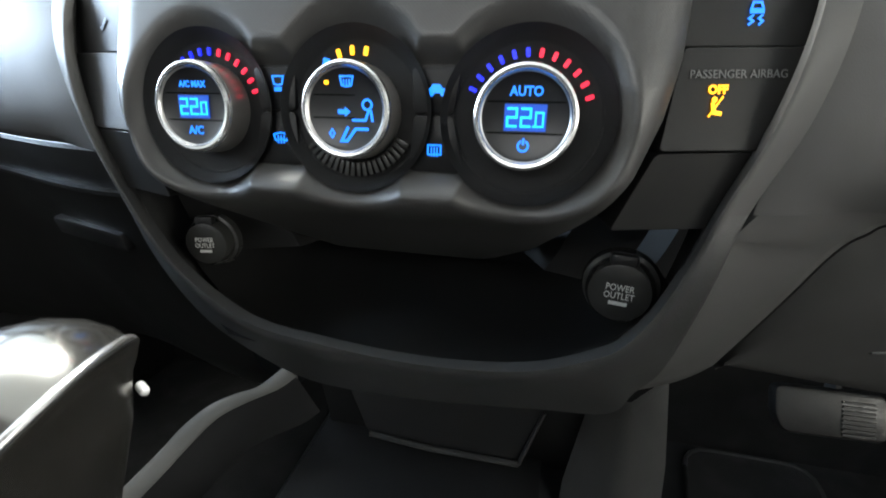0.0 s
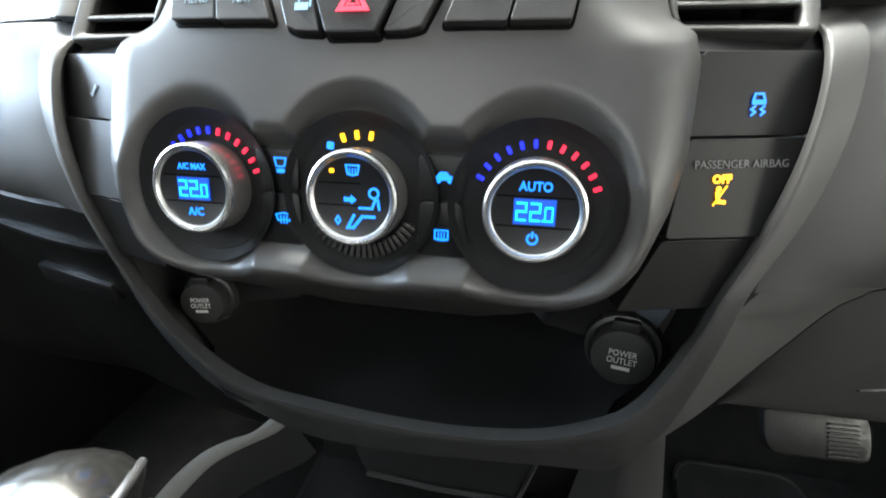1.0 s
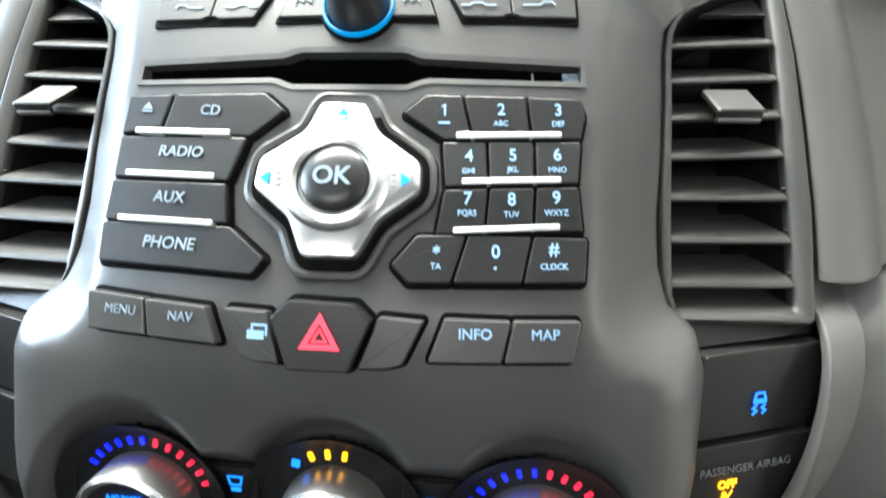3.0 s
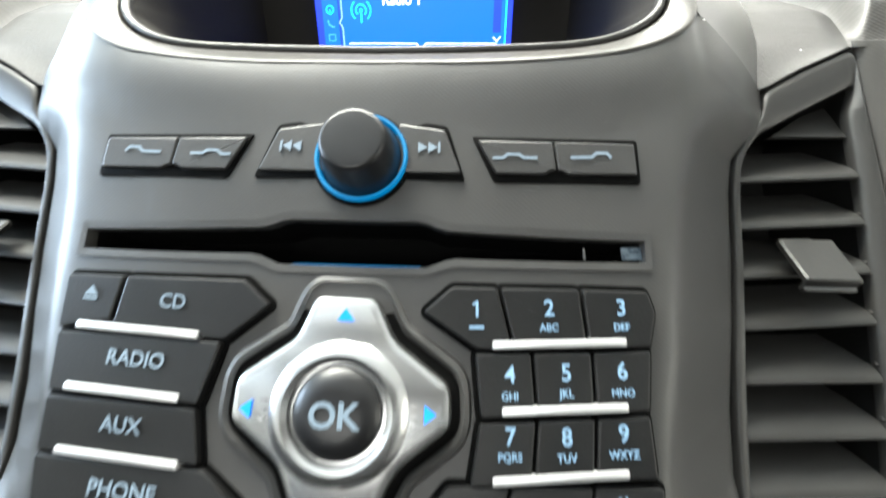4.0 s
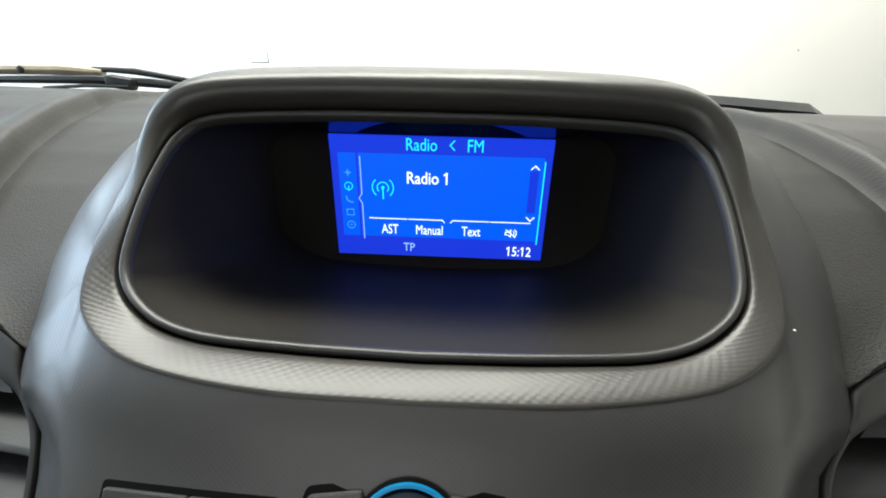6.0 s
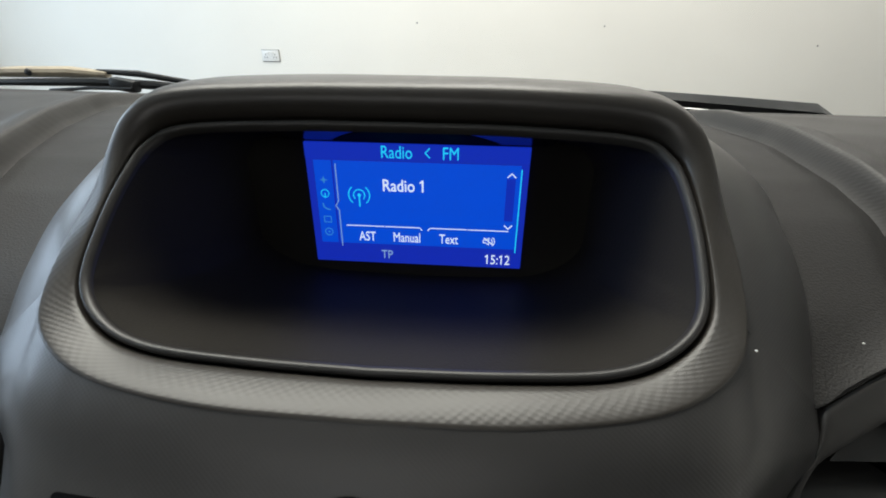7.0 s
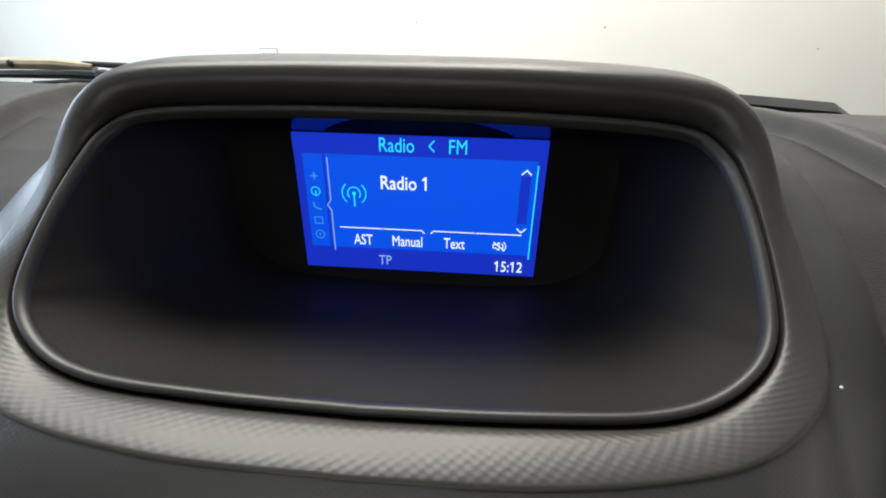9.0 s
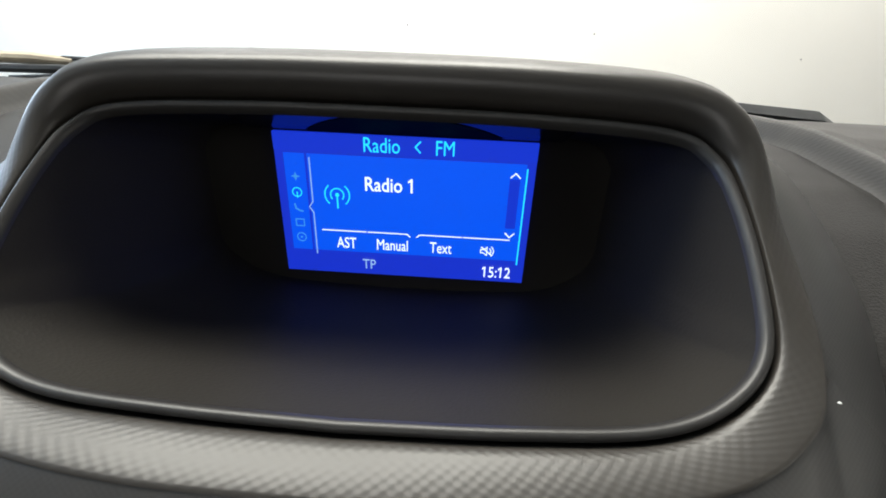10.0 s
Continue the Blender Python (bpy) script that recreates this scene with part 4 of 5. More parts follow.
# lower key row
k = key(((-82.2, 969.0), (-60.8, 968.2), (-59.2, 956.6), (-81.4, 957.0)), high=0.0045, bevel=0.0006, mat=PRESET)
legend("MENU", -68.6, 964.1, 0.0044, k, up=0.0047, narrow=1.0)
k = key(((-60.0, 968.1), (-38.6, 967.2), (-33.8, 955.8), (-58.4, 956.4)), high=0.0045, bevel=0.0006, mat=PRESET)
legend("NAV", -46.4, 963.7, 0.0044, k, up=0.0047)
k = key(((-31.6, 967.6), (-17.2, 967.2), (-12.4, 951.4), (-22.0, 951.8), (-26.6, 953.6)), high=0.0045, bevel=0.0006, mat=PRESET)
icon([[(-3, -2.4), (2.6, -2.4), (2.6, 0.4), (-3, 0.4)], *stroke([(-1.4, 0.4), (-1.4, 2.2), (3.4, 2.2), (3.4, -1)], 0.7)], -19.9, 961.0, k, KEYLIT, up=0.0047)
k = key(((-9.6, 972.0), (11.6, 971.6), (17.4, 966.8), (10.4, 950.8), (-9.4, 950.6), (-15.4, 966.8)), name="hazard_button", high=0.0062, bevel=0.0007)
icon(stroke([(-5.2, -4.2), (5.2, -4.2), (0, 4.8)], 1.7, True) + stroke([(-2.2, -2.5), (2.2, -2.5), (0, 1.3)], 0.7, True), 1.4, 962.7, k, REDTRI, up=0.0064, name="warning_triangle")
k = key(((19.2, 967.2), (33.6, 966.2), (27.2, 952.8), (21.5, 951.4), (12.8, 951.2)), high=0.0045, bevel=0.0006, mat=PRESET)
k = key(((39.8, 967.0), (60.5, 966.4), (57.8, 954.0), (35.0, 953.8)), high=0.0045, bevel=0.0006, mat=PRESET)
legend("INFO", 49.4, 962.6, 0.0046, k, KEYLIT, up=0.0047)
k = key(((61.3, 966.4), (82.2, 966.2), (80.0, 954.2), (58.6, 954.0)), high=0.0045, bevel=0.0006, mat=PRESET)
legend("MAP", 71.0, 962.4, 0.0046, k, KEYLIT, up=0.0047)

# direction pad
PADO = mm((-8.6, 1027.2), (8.8, 1027.0), (14.5, 1017.5), (30.0, 1008.6), (30.4, 1000.4), (17.0, 991.5), (10.6, 981.2), (-8.4, 981.0), (-14.5, 991.5), (-28.4, 1000.4), (-28.0, 1009.2), (-13.0, 1017.5))
po = [Vector((x, under(x, z, 0.0052))) for x, z in rounded(PADO, 0.0025, 5)]
dpad = part("direction_pad", drape(po, -0.002, 0.0052, 0.0026), SILVER, stack, "satin silver direction pad", smooth=30)
part("surround", drape(inset(po, -0.0052), -0.002, 0.0022, 0.0020, hollow=0.0036), FASCIA, dpad, smooth=30)
part("gap", drape(inset(po, -0.0022), -0.002, 0.0010, 0.0002), GAP, dpad)
pc = seat(0.0009, 0.9998, 0.0)
part("collar", lathe([(0.0185, 0.0048), (0.0165, 0.0068), (0.0145, 0.0072), (0.0130, 0.0064), (0.0124, 0.004)], 64), SILVER, dpad, m=pc)
part("ok_button", lathe([(0.0, 0.0092), (0.006, 0.0090), (0.0095, 0.0082), (0.0114, 0.0066), (0.0119, 0.004), (0.0119, 0.0)], 64), KNOB, dpad, "black round button", m=pc)
lettering("OK", 0.0088, pc @ pose(0, 0, 0.0093), PRINT, dpad, bold=0.0002)
for a, dx, dz in ((0, 1, 1019.7), (180, 1, 981.4), (90, -23.4, 999.8), (-90, 24.4, 1000.0)):
    part("arrow", flat([[(-2.3, -1.2), (2.3, -1.2), (0, 1.9)]]), BLUEPRINT, dpad, "blue arrow mark", m=seat(dx / 1000, dz / 1000, 0.0053) @ pose(0, 0, 0, 0, 0, a))
for dx, dz, w, h in ((-19.2, 999.8, 1.6, 0.5), (20.6, 1000.0, 1.6, 0.5), (1, 985.6, 0.5, 1.8)):
    for n in (-1, 0, 1):
        ox, oz = (0, n * 2.2) if w > h else (n * 2.2, 0)
        part("ridge", flat([[(-w / 2 + ox, -h / 2 + oz), (w / 2 + ox, -h / 2 + oz), (w / 2 + ox, h / 2 + oz), (-w / 2 + ox, h / 2 + oz)]], 0.0005), SILVER, dpad, m=seat(dx / 1000, dz / 1000, 0.0051))

# ======================= climate controls =======================
climate = thing("climate_control_panel", (0, 0.215, 0.86), "black climate control panel with three lit silver-rimmed dials", "control panel")
_xs = np.linspace(-0.1012, 0.1020, 220)


def lobe_edges(x, m=0.0070):
    top, low = [], []
    for cx, cz in LOBES:
        q = (0.0365 - m) ** 2 - (x - cx) ** 2
        if q > 0:
            top.append(cz + math.sqrt(q))
            low.append(cz - math.sqrt(q))
    if abs(x) < 0.073:
        top.append(0.915 - m)
        low.append(0.860 + m)
    return min(low), max(top)


_rows = []
for x in _xs:
    lo, hi = lobe_edges(float(x))
    _rows.append([seat(float(x), lo + (hi - lo) * k / 48, -0.0035, plate_front).translation for k in range(49)])
_v, _f = loft(_rows)
_f = [q for q in _f if all(min((Vector((_v[i].x, _v[i].z)) - Vector(c)).length for i in q) > 0.0285 for c in DIALS)]
part("plate", (_v, _f), CKEY, climate, smooth=60)


def climate_key(outline, polys, x, z, lift=-0.0030):
    polys = [[(a * 0.85, b * 0.85) for a, b in q] for q in polys]
    o = rounded(mm(*outline), 0.0025)
    k = part("button", drape(o, -0.006, lift + 0.0008, 0.0004, plate_front), CKEY, climate, smooth=30)
    part("icon", flat(polys), ICON, k, m=seat(x / 1000, z / 1000, lift + 0.001, plate_front))


screen_shape = [(-3.2, 2.4), (3.2, 2.4), (2.4, -1.6), (0, -2.1), (-2.4, -1.6)]
wide = lambda s, w: stroke([(a * s, b * s) for a, b in screen_shape], w, True)
car = [[(-4.6, -1.4), (4.6, -1.4), (4.6, 0.4), (2.4, 1.0), (1.2, 2.6), (-2.2, 2.6), (-3.4, 0.8), (-4.6, 0.2)]]
for s in (-1, 1):
    hi = [(s * a, b) for a, b in ((26.0, 907.0), (46.5, 907.0), (43.8, 889.6), (26.8, 889.6))]
    lo = [(s * a, b) for a, b in ((26.8, 888.8), (43.8, 888.8), (48.5, 866.5), (25.6, 866.5))]
    if s < 0:
        climate_key(hi, wide(0.95, 0.8) + [[(-2.2, -5), (2.2, -5), (2.2, -3), (-2.2, -3)]], -34.5, 901.5)
        climate_key(lo, stroke([(-4.2, 1.6), (0, 2.6), (4.2, 1.6), (3.2, -1.4), (0, -0.8), (-3.2, -1.4)], 0.8, True) + [q for a in (-1.6, 0, 1.6) for q in stroke([(a, -2.8), (a * 1.1, 1.0)], 0.6)], -34.5, 878.0)
    else:
        climate_key(hi, car + [disc(1.2, 12, -2.7, -1.6), disc(1.2, 12, 2.7, -1.6)], 36.8, 898.6)
        climate_key(lo, stroke([(-3.2, -2.2), (3.2, -2.2), (3.2, 2.2), (-3.2, 2.2)], 0.8, True) + [q for a in (-1.4, 0, 1.4) for q in stroke([(a, -3), (a, 1)], 0.6)], 36.2, 875.5)


def seven(ch, w=3.0, h=5.6, t=0.75):
    """Bars of one digit on a seven-bar display."""
    if ch == "2":
        return stroke([(0, h), (w, h), (w, h / 2), (0, h / 2), (0, 0), (w, 0)], t)
    return stroke([(0, 0), (w, 0), (w, h), (0, h)], t, True)


def temperature(parent, m):
    part("display", flat([[(-7.4, -4.8), (8.0, -4.8), (8.0, 4.8), (-7.4, 4.8)]]), LCD, parent, "lit blue temperature display", m=m)
    for ch, dx, k in (("2", -6.2, 1.12), ("2", -1.1, 1.12), ("0", 4.2, 0.88)):
        part("digit", flat([[(a * k + dx, b * k - 3.1) for a, b in q] for q in seven(ch)]), DIGIT, parent, m=m @ pose(0, 0, 0.0003))
    part("point", flat([[(3.1, -3.5), (3.8, -3.5), (3.8, -2.7), (3.1, -2.7)]]), DIGIT, parent, m=m @ pose(0, 0, 0.0003))


def dial(n, top_words, bottom_words):
    cx, cz = DIALS[n]
    m = seat(cx, cz, 0.0, plate_front)
    d = part("dial", lathe([(0.0160, 0.0078), (0.0168, 0.0086), (0.0180, 0.0088), (0.0189, 0.0082), (0.0194, 0.0066), (0.0195, 0.002), (0.0197, -0.0075), (0.0198, -0.011)], 72), SILVERDARK, climate, "brushed silver dial with a dark face", m=m)
    part("bowl", lathe([(0.0338, 0.0004), (0.0322, -0.0016), (0.0306, -0.0028), (0.0298, -0.0032), (0.0288, -0.0040), (0.0276, -0.0044), (0.0, -0.0046)], 72), BOWL, d, "black bowl round the dial", m=m)
    part("rim", lathe([(0.0163, 0.0080), (0.0170, 0.0090), (0.0181, 0.0092), (0.0190, 0.0086), (0.0194, 0.0074)], 72), SILVER, d, "polished rim", m=m)
    part("face", lathe([(0.0, 0.0070), (0.0145, 0.0070), (0.0163, 0.0078)], 60), PIANO, d, "glossy black face", m=m)
    for zz in (0.0056, -0.0056) if n != 1 else (0.0058, -0.0030):
        part("groove", flat([[(-14.4, zz * 1000 - 0.25), (14.4 if n != 1 else 4, zz * 1000 - 0.25), (14.4 if n != 1 else 4, zz * 1000 + 0.25), (-14.4, zz * 1000 + 0.25)]]), GAP, d, m=m @ pose(0, 0, 0.0071))
    if n != 1:
        temperature(d, m @ pose(-0.0002, 0.0, 0.0072))
        if top_words:
            lettering(top_words, 0.0048 if n == 2 else 0.0036, m @ pose(0.0, 0.0094, 0.0072), ICON, d, narrow=0.9, bold=0.00012)
        if bottom_words:
            lettering(bottom_words, 0.0048, m @ pose(0.0, -0.0098, 0.0072), ICON, d, narrow=0.95, bold=0.00012)
        else:
            part("icon", flat(stroke(arc(1.9, 120, 420, 12), 0.8) + stroke([(0, 0.6), (0, 2.6)], 0.8)), ICON, d, m=m @ pose(0, -0.0102, 0.0072))
        for k in range(12):
            a = (154 - 12.2 * k) if n == 2 else (146 - 11.6 * k)
            mat = TICKBLUE if k < 6 else TICKRED
            tk = part("tick", flat([rounded_mm(0.8, 1.6)], 0.0006), mat, d, m=m @ pose(0, 0, 0, 0, 0, a - 90) @ pose(0, 0.0243, -0.0044))
    else:
        part("lamp", flat([rounded_mm(1.0, 0.8)]), TICKAMBER, d, m=m @ pose(-0.0082, 0.0105, 0.0072))
        part("icon", flat(wide(0.85, 0.7) + [q for a in (-1.2, 0, 1.2) for q in stroke([(a, -1.4), (a, 0.8)], 0.5)]), ICON, d, m=m @ pose(0.0005, 0.0108, 0.0072))
        part("icon", flat([[(-2.6, -0.9), (0.4, -0.9), (0.4, -1.9), (2.8, 0), (0.4, 1.9), (0.4, 0.9), (-2.6, 0.9)]]), ICON, d, m=m @ pose(-0.0008, -0.0006, 0.0072))
        part("icon", flat(stroke(arc(1.9, 0, 360, 16), 0.9) + stroke([(0.6, -2.4), (-0.8, -6.0), (-6.2, -6.0)], 1.0) + stroke([(1.6, -2.4), (2.2, -6.2)], 1.0)), ICON, d, m=m @ pose(0.0092, 0.0022, 0.0072))
        part("icon", flat(stroke([(8.4, 1.6), (3.2, 1.6), (-0.6, -3.2), (-3.0, -3.2), (-0.2, 2.0)], 1.2)), ICON, d, m=m @ pose(0.0010, -0.0088, 0.0072))
        part("icon", flat(stroke([(0, 1.6), (1.1, 0), (0, -1.6), (-1.1, 0)], 0.7, True)), ICON, d, m=m @ pose(-0.0062, -0.0092, 0.0072))
        for k in range(3):
            part("tick", flat([rounded_mm(0.9, 1.8)], 0.0006), TICKAMBER, d, m=m @ pose(0, 0, 0, 0, 0, 19 - 14.5 * k) @ pose(0, 0.0243, -0.0044))
        part("fan_icon", flat([disc(0.9, 10, 0, 1.0), disc(0.9, 10, 0, -1.0), disc(0.9, 10, 1.0, 0), disc(0.9, 10, -1.0, 0)], 0.0006), ICON, d, m=m @ pose(0, 0, 0, 0, 0, 35) @ pose(0, 0.0240, -0.0044))
        rib = mesh_data("rib", *box((-0.0009, 0.0212, -0.0050), (0.0009, 0.0272, -0.0012), 0.0003), CAPM)
        for k in range(19):
            part("rib", rib, CAPM, d, m=m @ pose(0, 0, 0, 0, 0, 126 + 114 * k / 18))
    return d


def rounded_mm(w, h):
    return [tuple(p) for p in rounded([(-w, -h), (w, -h), (w, h), (-w, h)], min(w, h) * 0.7, 3)]


dial(0, "A/C MAX", "A/C")
dial(1, "", "")
dial(2, "AUTO", "")

# ======================= switch panels beside the stack =======================
def side_front(x, z):
    return 0.234 + (max(z, 0.874) - 0.895) * 0.30 + (max(abs(x), 0.128) - 0.143) * 0.28 + 1.6 * max(0.0, z - 0.93) ** 1.2


def switch_panel(s):
    t = thing("switch_panel", (s * 0.15, 0.24, 0.86), "dark switch panel with warning lamps" if s > 0 else "dark switch panel with a heated seat switch", "switch panel")
    def blk(name, pts, lift):
        o = [(s * a / 1000, b / 1000) for a, b in pts]
        return part(name, drape(rounded(o, 0.0022), -0.02, lift, 0.0004, side_front), SWITCHM, t, smooth=12)
    blk("filler", ((124, 952), (183, 952), (181, 943.4), (129.5, 943.4)), 0.0)
    a = blk("switch", ((129.8, 942.4), (181, 942.4), (177, 914), (128.5, 914)), 0.0012)
    b = blk("lamp_panel", ((128.5, 913), (178.5, 913), (170, 876), (123.5, 876)), 0.0006)
    blk("filler", ((123.5, 875), (169, 875), (155, 843), (109, 843)), 0.0)
    def at(x, z, up):
        return seat(s * x / 1000, z / 1000, up, side_front)
    if s > 0:
        car_slip = stroke([(-2.4, 1.0), (-1.6, 3.6), (1.6, 3.6), (2.4, 1.0)], 0.8, True) + [[(-2.8, -0.4), (2.8, -0.4), (2.8, 1.4), (-2.8, 1.4)]] + stroke([(-1.4, -1), (-3, -2.2), (-1.4, -3.2), (-3, -4.4)], 0.8) + stroke([(2.2, -1), (0.8, -2.2), (2.4, -3.2), (1, -4.4)], 0.8)
        part("icon", flat(car_slip), ICON, a, "blue lit traction symbol", m=at(154.8, 925.6, -0.0017))
        lettering("PASSENGER AIRBAG", 0.0044, at(149.8, 903.6, 0.0009), GREYPRINT, b, narrow=0.97)
        lettering("OFF", 0.0044, at(142.8, 898.2, 0.0009), AMBER, b, bold=0.0002)
        part("icon", flat([disc(1.1, 12, -0.6, 1.6), *stroke([(-1.2, 0.2), (-0.6, -3.2), (2.0, -3.6)], 1.5), *stroke([(2.6, 2.6), (-2.6, -4.6)], 0.7)]), AMBER, b, "amber airbag symbol", m=at(142.6, 893.0, 0.0009))
    else:
        part("icon", flat(stroke([(-1.4, -2.2), (-0.4, 0), (1.4, 2.4)], 1.6) + stroke([(-1.4, -2.2), (-2.6, -1.4)], 1.2)), PRINT, a, "pale seat symbol", m=at(153, 927, -0.0017))


for s in (1, -1):
    switch_panel(s)


# ======================= air vents =======================
VENT_OUT = ((124, 951.3), (174.8, 950.5), (179.3, 985), (180.4, 1015), (180.8, 1041), (178.8, 1067), (177.2, 1086.4), (171, 1084.6), (155.5, 1078.8), (141.4, 1072.4), (140.6, 1067.0), (138.0, 1062.2), (132.4, 1057.2), (127.6, 1051.4), (125.7, 1041), (124.5, 1020), (120.6, 985), (119.7, 964), (121.0, 956.5))
VENT_IN = ((125.5, 954.8), (169.5, 955), (171.6, 985), (173.2, 1015), (174.2, 1041), (173.6, 1066), (177.0, 1075.4), (173, 1074.0), (162.6, 1069.8), (149, 1064.2), (140, 1060.2), (135.4, 1057), (131.8, 1052.6), (129.8, 1047), (128.8, 1038), (127.7, 1020), (124.7, 985), (123.6, 966), (123.8, 958))
VENT_DEEP = (3, 3, 2.4, 2.4, 2.4, 2.4, 1.2, 1.0, 0.8, 0.7, 0.6, 0.6, 0.6, 0.6, 0.6, 0.6, 0.6, 0.8, 1.6)


def air_vent(s):
    """A tall vent beside the fascia: a lipped frame, seven slats and a thumb tab."""
    t = thing("air_vent", (s * 0.15, 0.28, 0.945), "tall dark grey air vent with seven tilted slats", "air vent", "air vents beside the fascia")
    ro = rounded([(s * a / 1000, b / 1000) for a, b in VENT_OUT], 0.0028)
    ri = rounded([(s * a / 1000, b / 1000) for a, b in VENT_IN], 0.0022)
    deep = [VENT_DEEP[int(i * len(VENT_IN) / len(ri))] / 1000 for i in range(len(ri))]

    def rr(o, h, sink=0.0):
        return [seat(p[0], p[1], h - sink * d, vent_front).translation for p, d in zip(o, deep)]
    edge = [p.lerp(q, 0.10) for p, q in zip(ro, ri)]
    brow = [p.lerp(q, 0.22) for p, q in zip(ro, ri)]
    crest = [p.lerp(q, 0.85) for p, q in zip(ro, ri)]
    part("bezel", loft([rr(ro, -0.02), rr(ro, -0.0012), rr(edge, -0.0002), rr(brow, 0.0), rr(crest, 0.0001, 0.85), rr(ri, -0.0008, 1.0), rr(ri, -0.004, 1.0)], True), VENTM, t, smooth=50)
    back = [Vector((p[0] + s * (0.0012 if abs(p[0]) > 0.16 else 0.0), p[1])) for p in ri]
    part("duct", loft([rr(ri, -0.0035, 1.0), rr(back, -0.012, 1.0), rr(back, -0.05)], True, False, True), DUCT, t, "dark duct behind the slats")
    zs, xs = zip(*[(b / 1000, a / 1000) for a, b in ((123.6, 950), (123.6, 966), (124.7, 985), (127.7, 1020), (128.8, 1038), (130.0, 1048))])
    for n in range(8):
        z = 1.0437 - 0.01385 * n if n < 7 else 0.9515
        x0, x1 = float(np.interp(z, zs, xs)) - 0.0004, float(np.interp(z, (0.955, 0.985, 1.015, 1.045), (0.1690, 0.1706, 0.1722, 0.1732)))
        rows = []
        for u, cut in ((0.0, 1.0), (0.012, 1.0), (0.5, 1.0), (0.80, 1.0), (0.90, 0.62), (0.985, 0.16), (1.0, 0.04)):
            x = s * (x0 + (x1 - x0) * u)
            zz = z + 0.0012 * u * (n < 4)
            y, d = vent_front(x, zz) + 0.0022, 0.004 + 0.017 * cut
            rows.append([(x, y + 0.0016, zz - 0.0014), (x, y + 0.0002, zz - 0.0006), (x, y, zz + 0.0002), (x, y + 0.0007, zz + 0.0010), (x, y + 0.0022, zz + 0.0015), (x, y + d, zz + 0.0015 + d * 0.13), (x, y + d, zz - 0.0002 + d * 0.13)])
        slat = part("slat" if n < 7 else "ledge", loft(rows, True, True, True), SLAT, t, smooth=35)
        if 0 < n < 7:
            part("pivot", moved(box((-0.0007, -0.0007, -0.0006), (0.0010, 0.0007, 0.0006), 0.0003), pose(s * (x1 + 0.0006), vent_front(s * x1, z) + 0.0075, z + 0.0030)), SLAT, slat)
        if n == 2:
            # the tab grips this slat and reaches out of the vent
            tr = rounded([(s * a, b) for a, b in ((-0.0090, 0.0100), (0.0092, 0.0100), (0.0084, -0.0096), (-0.0088, -0.0096))][::-s], 0.0014)
            m = pose(s * 0.1497, 0.3095, 1.0246, 18, 0, 0)
            tab = part("thumb_tab", loft([[(p[0], p[1], -0.0022) for p in tr], [(p[0], p[1], -0.0006) for p in tr], [(p[0], p[1], 0.0) for p in inset(tr, 0.0006)]], True, True, True), TABM, t, "grey thumb tab with a pale lip", m=m, smooth=25)
            part("skirt", box((-0.0082, -0.0094, -0.0062), (0.0082, -0.0074, -0.0008), 0.0006), TABM, tab, m=m)
            part("lip", box((-0.0080, -0.0104, -0.0050), (0.0080, -0.0072, -0.0034), 0.0007), GRIPM, tab, "paler lip along the tab's front", m=m)
    part("seam", tube([seat(s * a / 1000, b / 1000, -0.0008, vent_front).translation for a, b in ((140.9, 1073.0), (155.5, 1079.2), (171, 1084.9), (176, 1086.8))], 0.0008, 6), GAP, t, "dark seam under the dash")
    # Black tube added behind the fascia's edge so the gap stays dark.
    part("gap_backing", tube([(s * (a + 0.0007), b + 0.009, c) for a, b, c in FASCIA_EDGE[::3]], 0.0013, 6), GAP, t, "added black backing that keeps the gap dark")
    # triangular blank above the slats
    tri = [(s * a / 1000, b / 1000) for a, b in ((145, 1059.6), (174.2, 1059.4), (174.6, 1072.4), (163.6, 1069.0))]
    part("blank", loft([[seat(p[0], p[1], h, vent_front).translation for p, h in zip(tri, hs)] for hs in ((-0.007, -0.007, -0.015, -0.013), (-0.0055, -0.0055, -0.0135, -0.0115), (-0.0045, -0.0045, -0.013, -0.011))], True, True, True), SLAT, t, "dark triangular blank with a pale lower edge", smooth=20)


for s in (1, -1):
    air_vent(s)
# ======================= display pod =======================
pod = thing("display_pod", (0, 0.42, 1.07), "hooded display pod on the dashboard with a hatched surround", "display pod")
K_IN = [(0, -0.6), (40, 0.4), (72, 3), (91, 10.5), (103, 24), (106.5, 46), (106, 69), (102, 84), (89, 93.5), (45, 97), (0, 97.5)]
K_OUT = [(0, -0.8), (45, 0.4), (82, 6.6), (103, 18.6), (112, 34), (117, 62), (118, 95), (110, 125), (91, 146), (47, 155.4), (0, 158)]
SUB = 7


def on_in(p):
    return Vector((p[0], 0.339 + p[1] * 0.80, 1.085 + p[1] * 0.632))


def on_out(p):
    return Vector((p[0], 0.325 + p[1] * 0.876, 1.083 + p[1] * 0.4825))


def whole(half):
    """A closed ring from the right half of one."""
    return half + [Vector((-p.x, *p[1:])) for p in half[-2:0:-1]]


def half_of(keys):
    h = [p / 1000 for p in spline([(a, b, 0) for a, b in keys], SUB)]
    h[0].x = h[-1].x = 0
    return h


h_in, h_out = half_of(K_IN), half_of(K_OUT)
r_in = whole([on_in(p) for p in h_in])
r_out = whole([on_out(p) for p in h_out])
flat_in = [Vector((p.x, p.y)) for p in whole(h_in)]


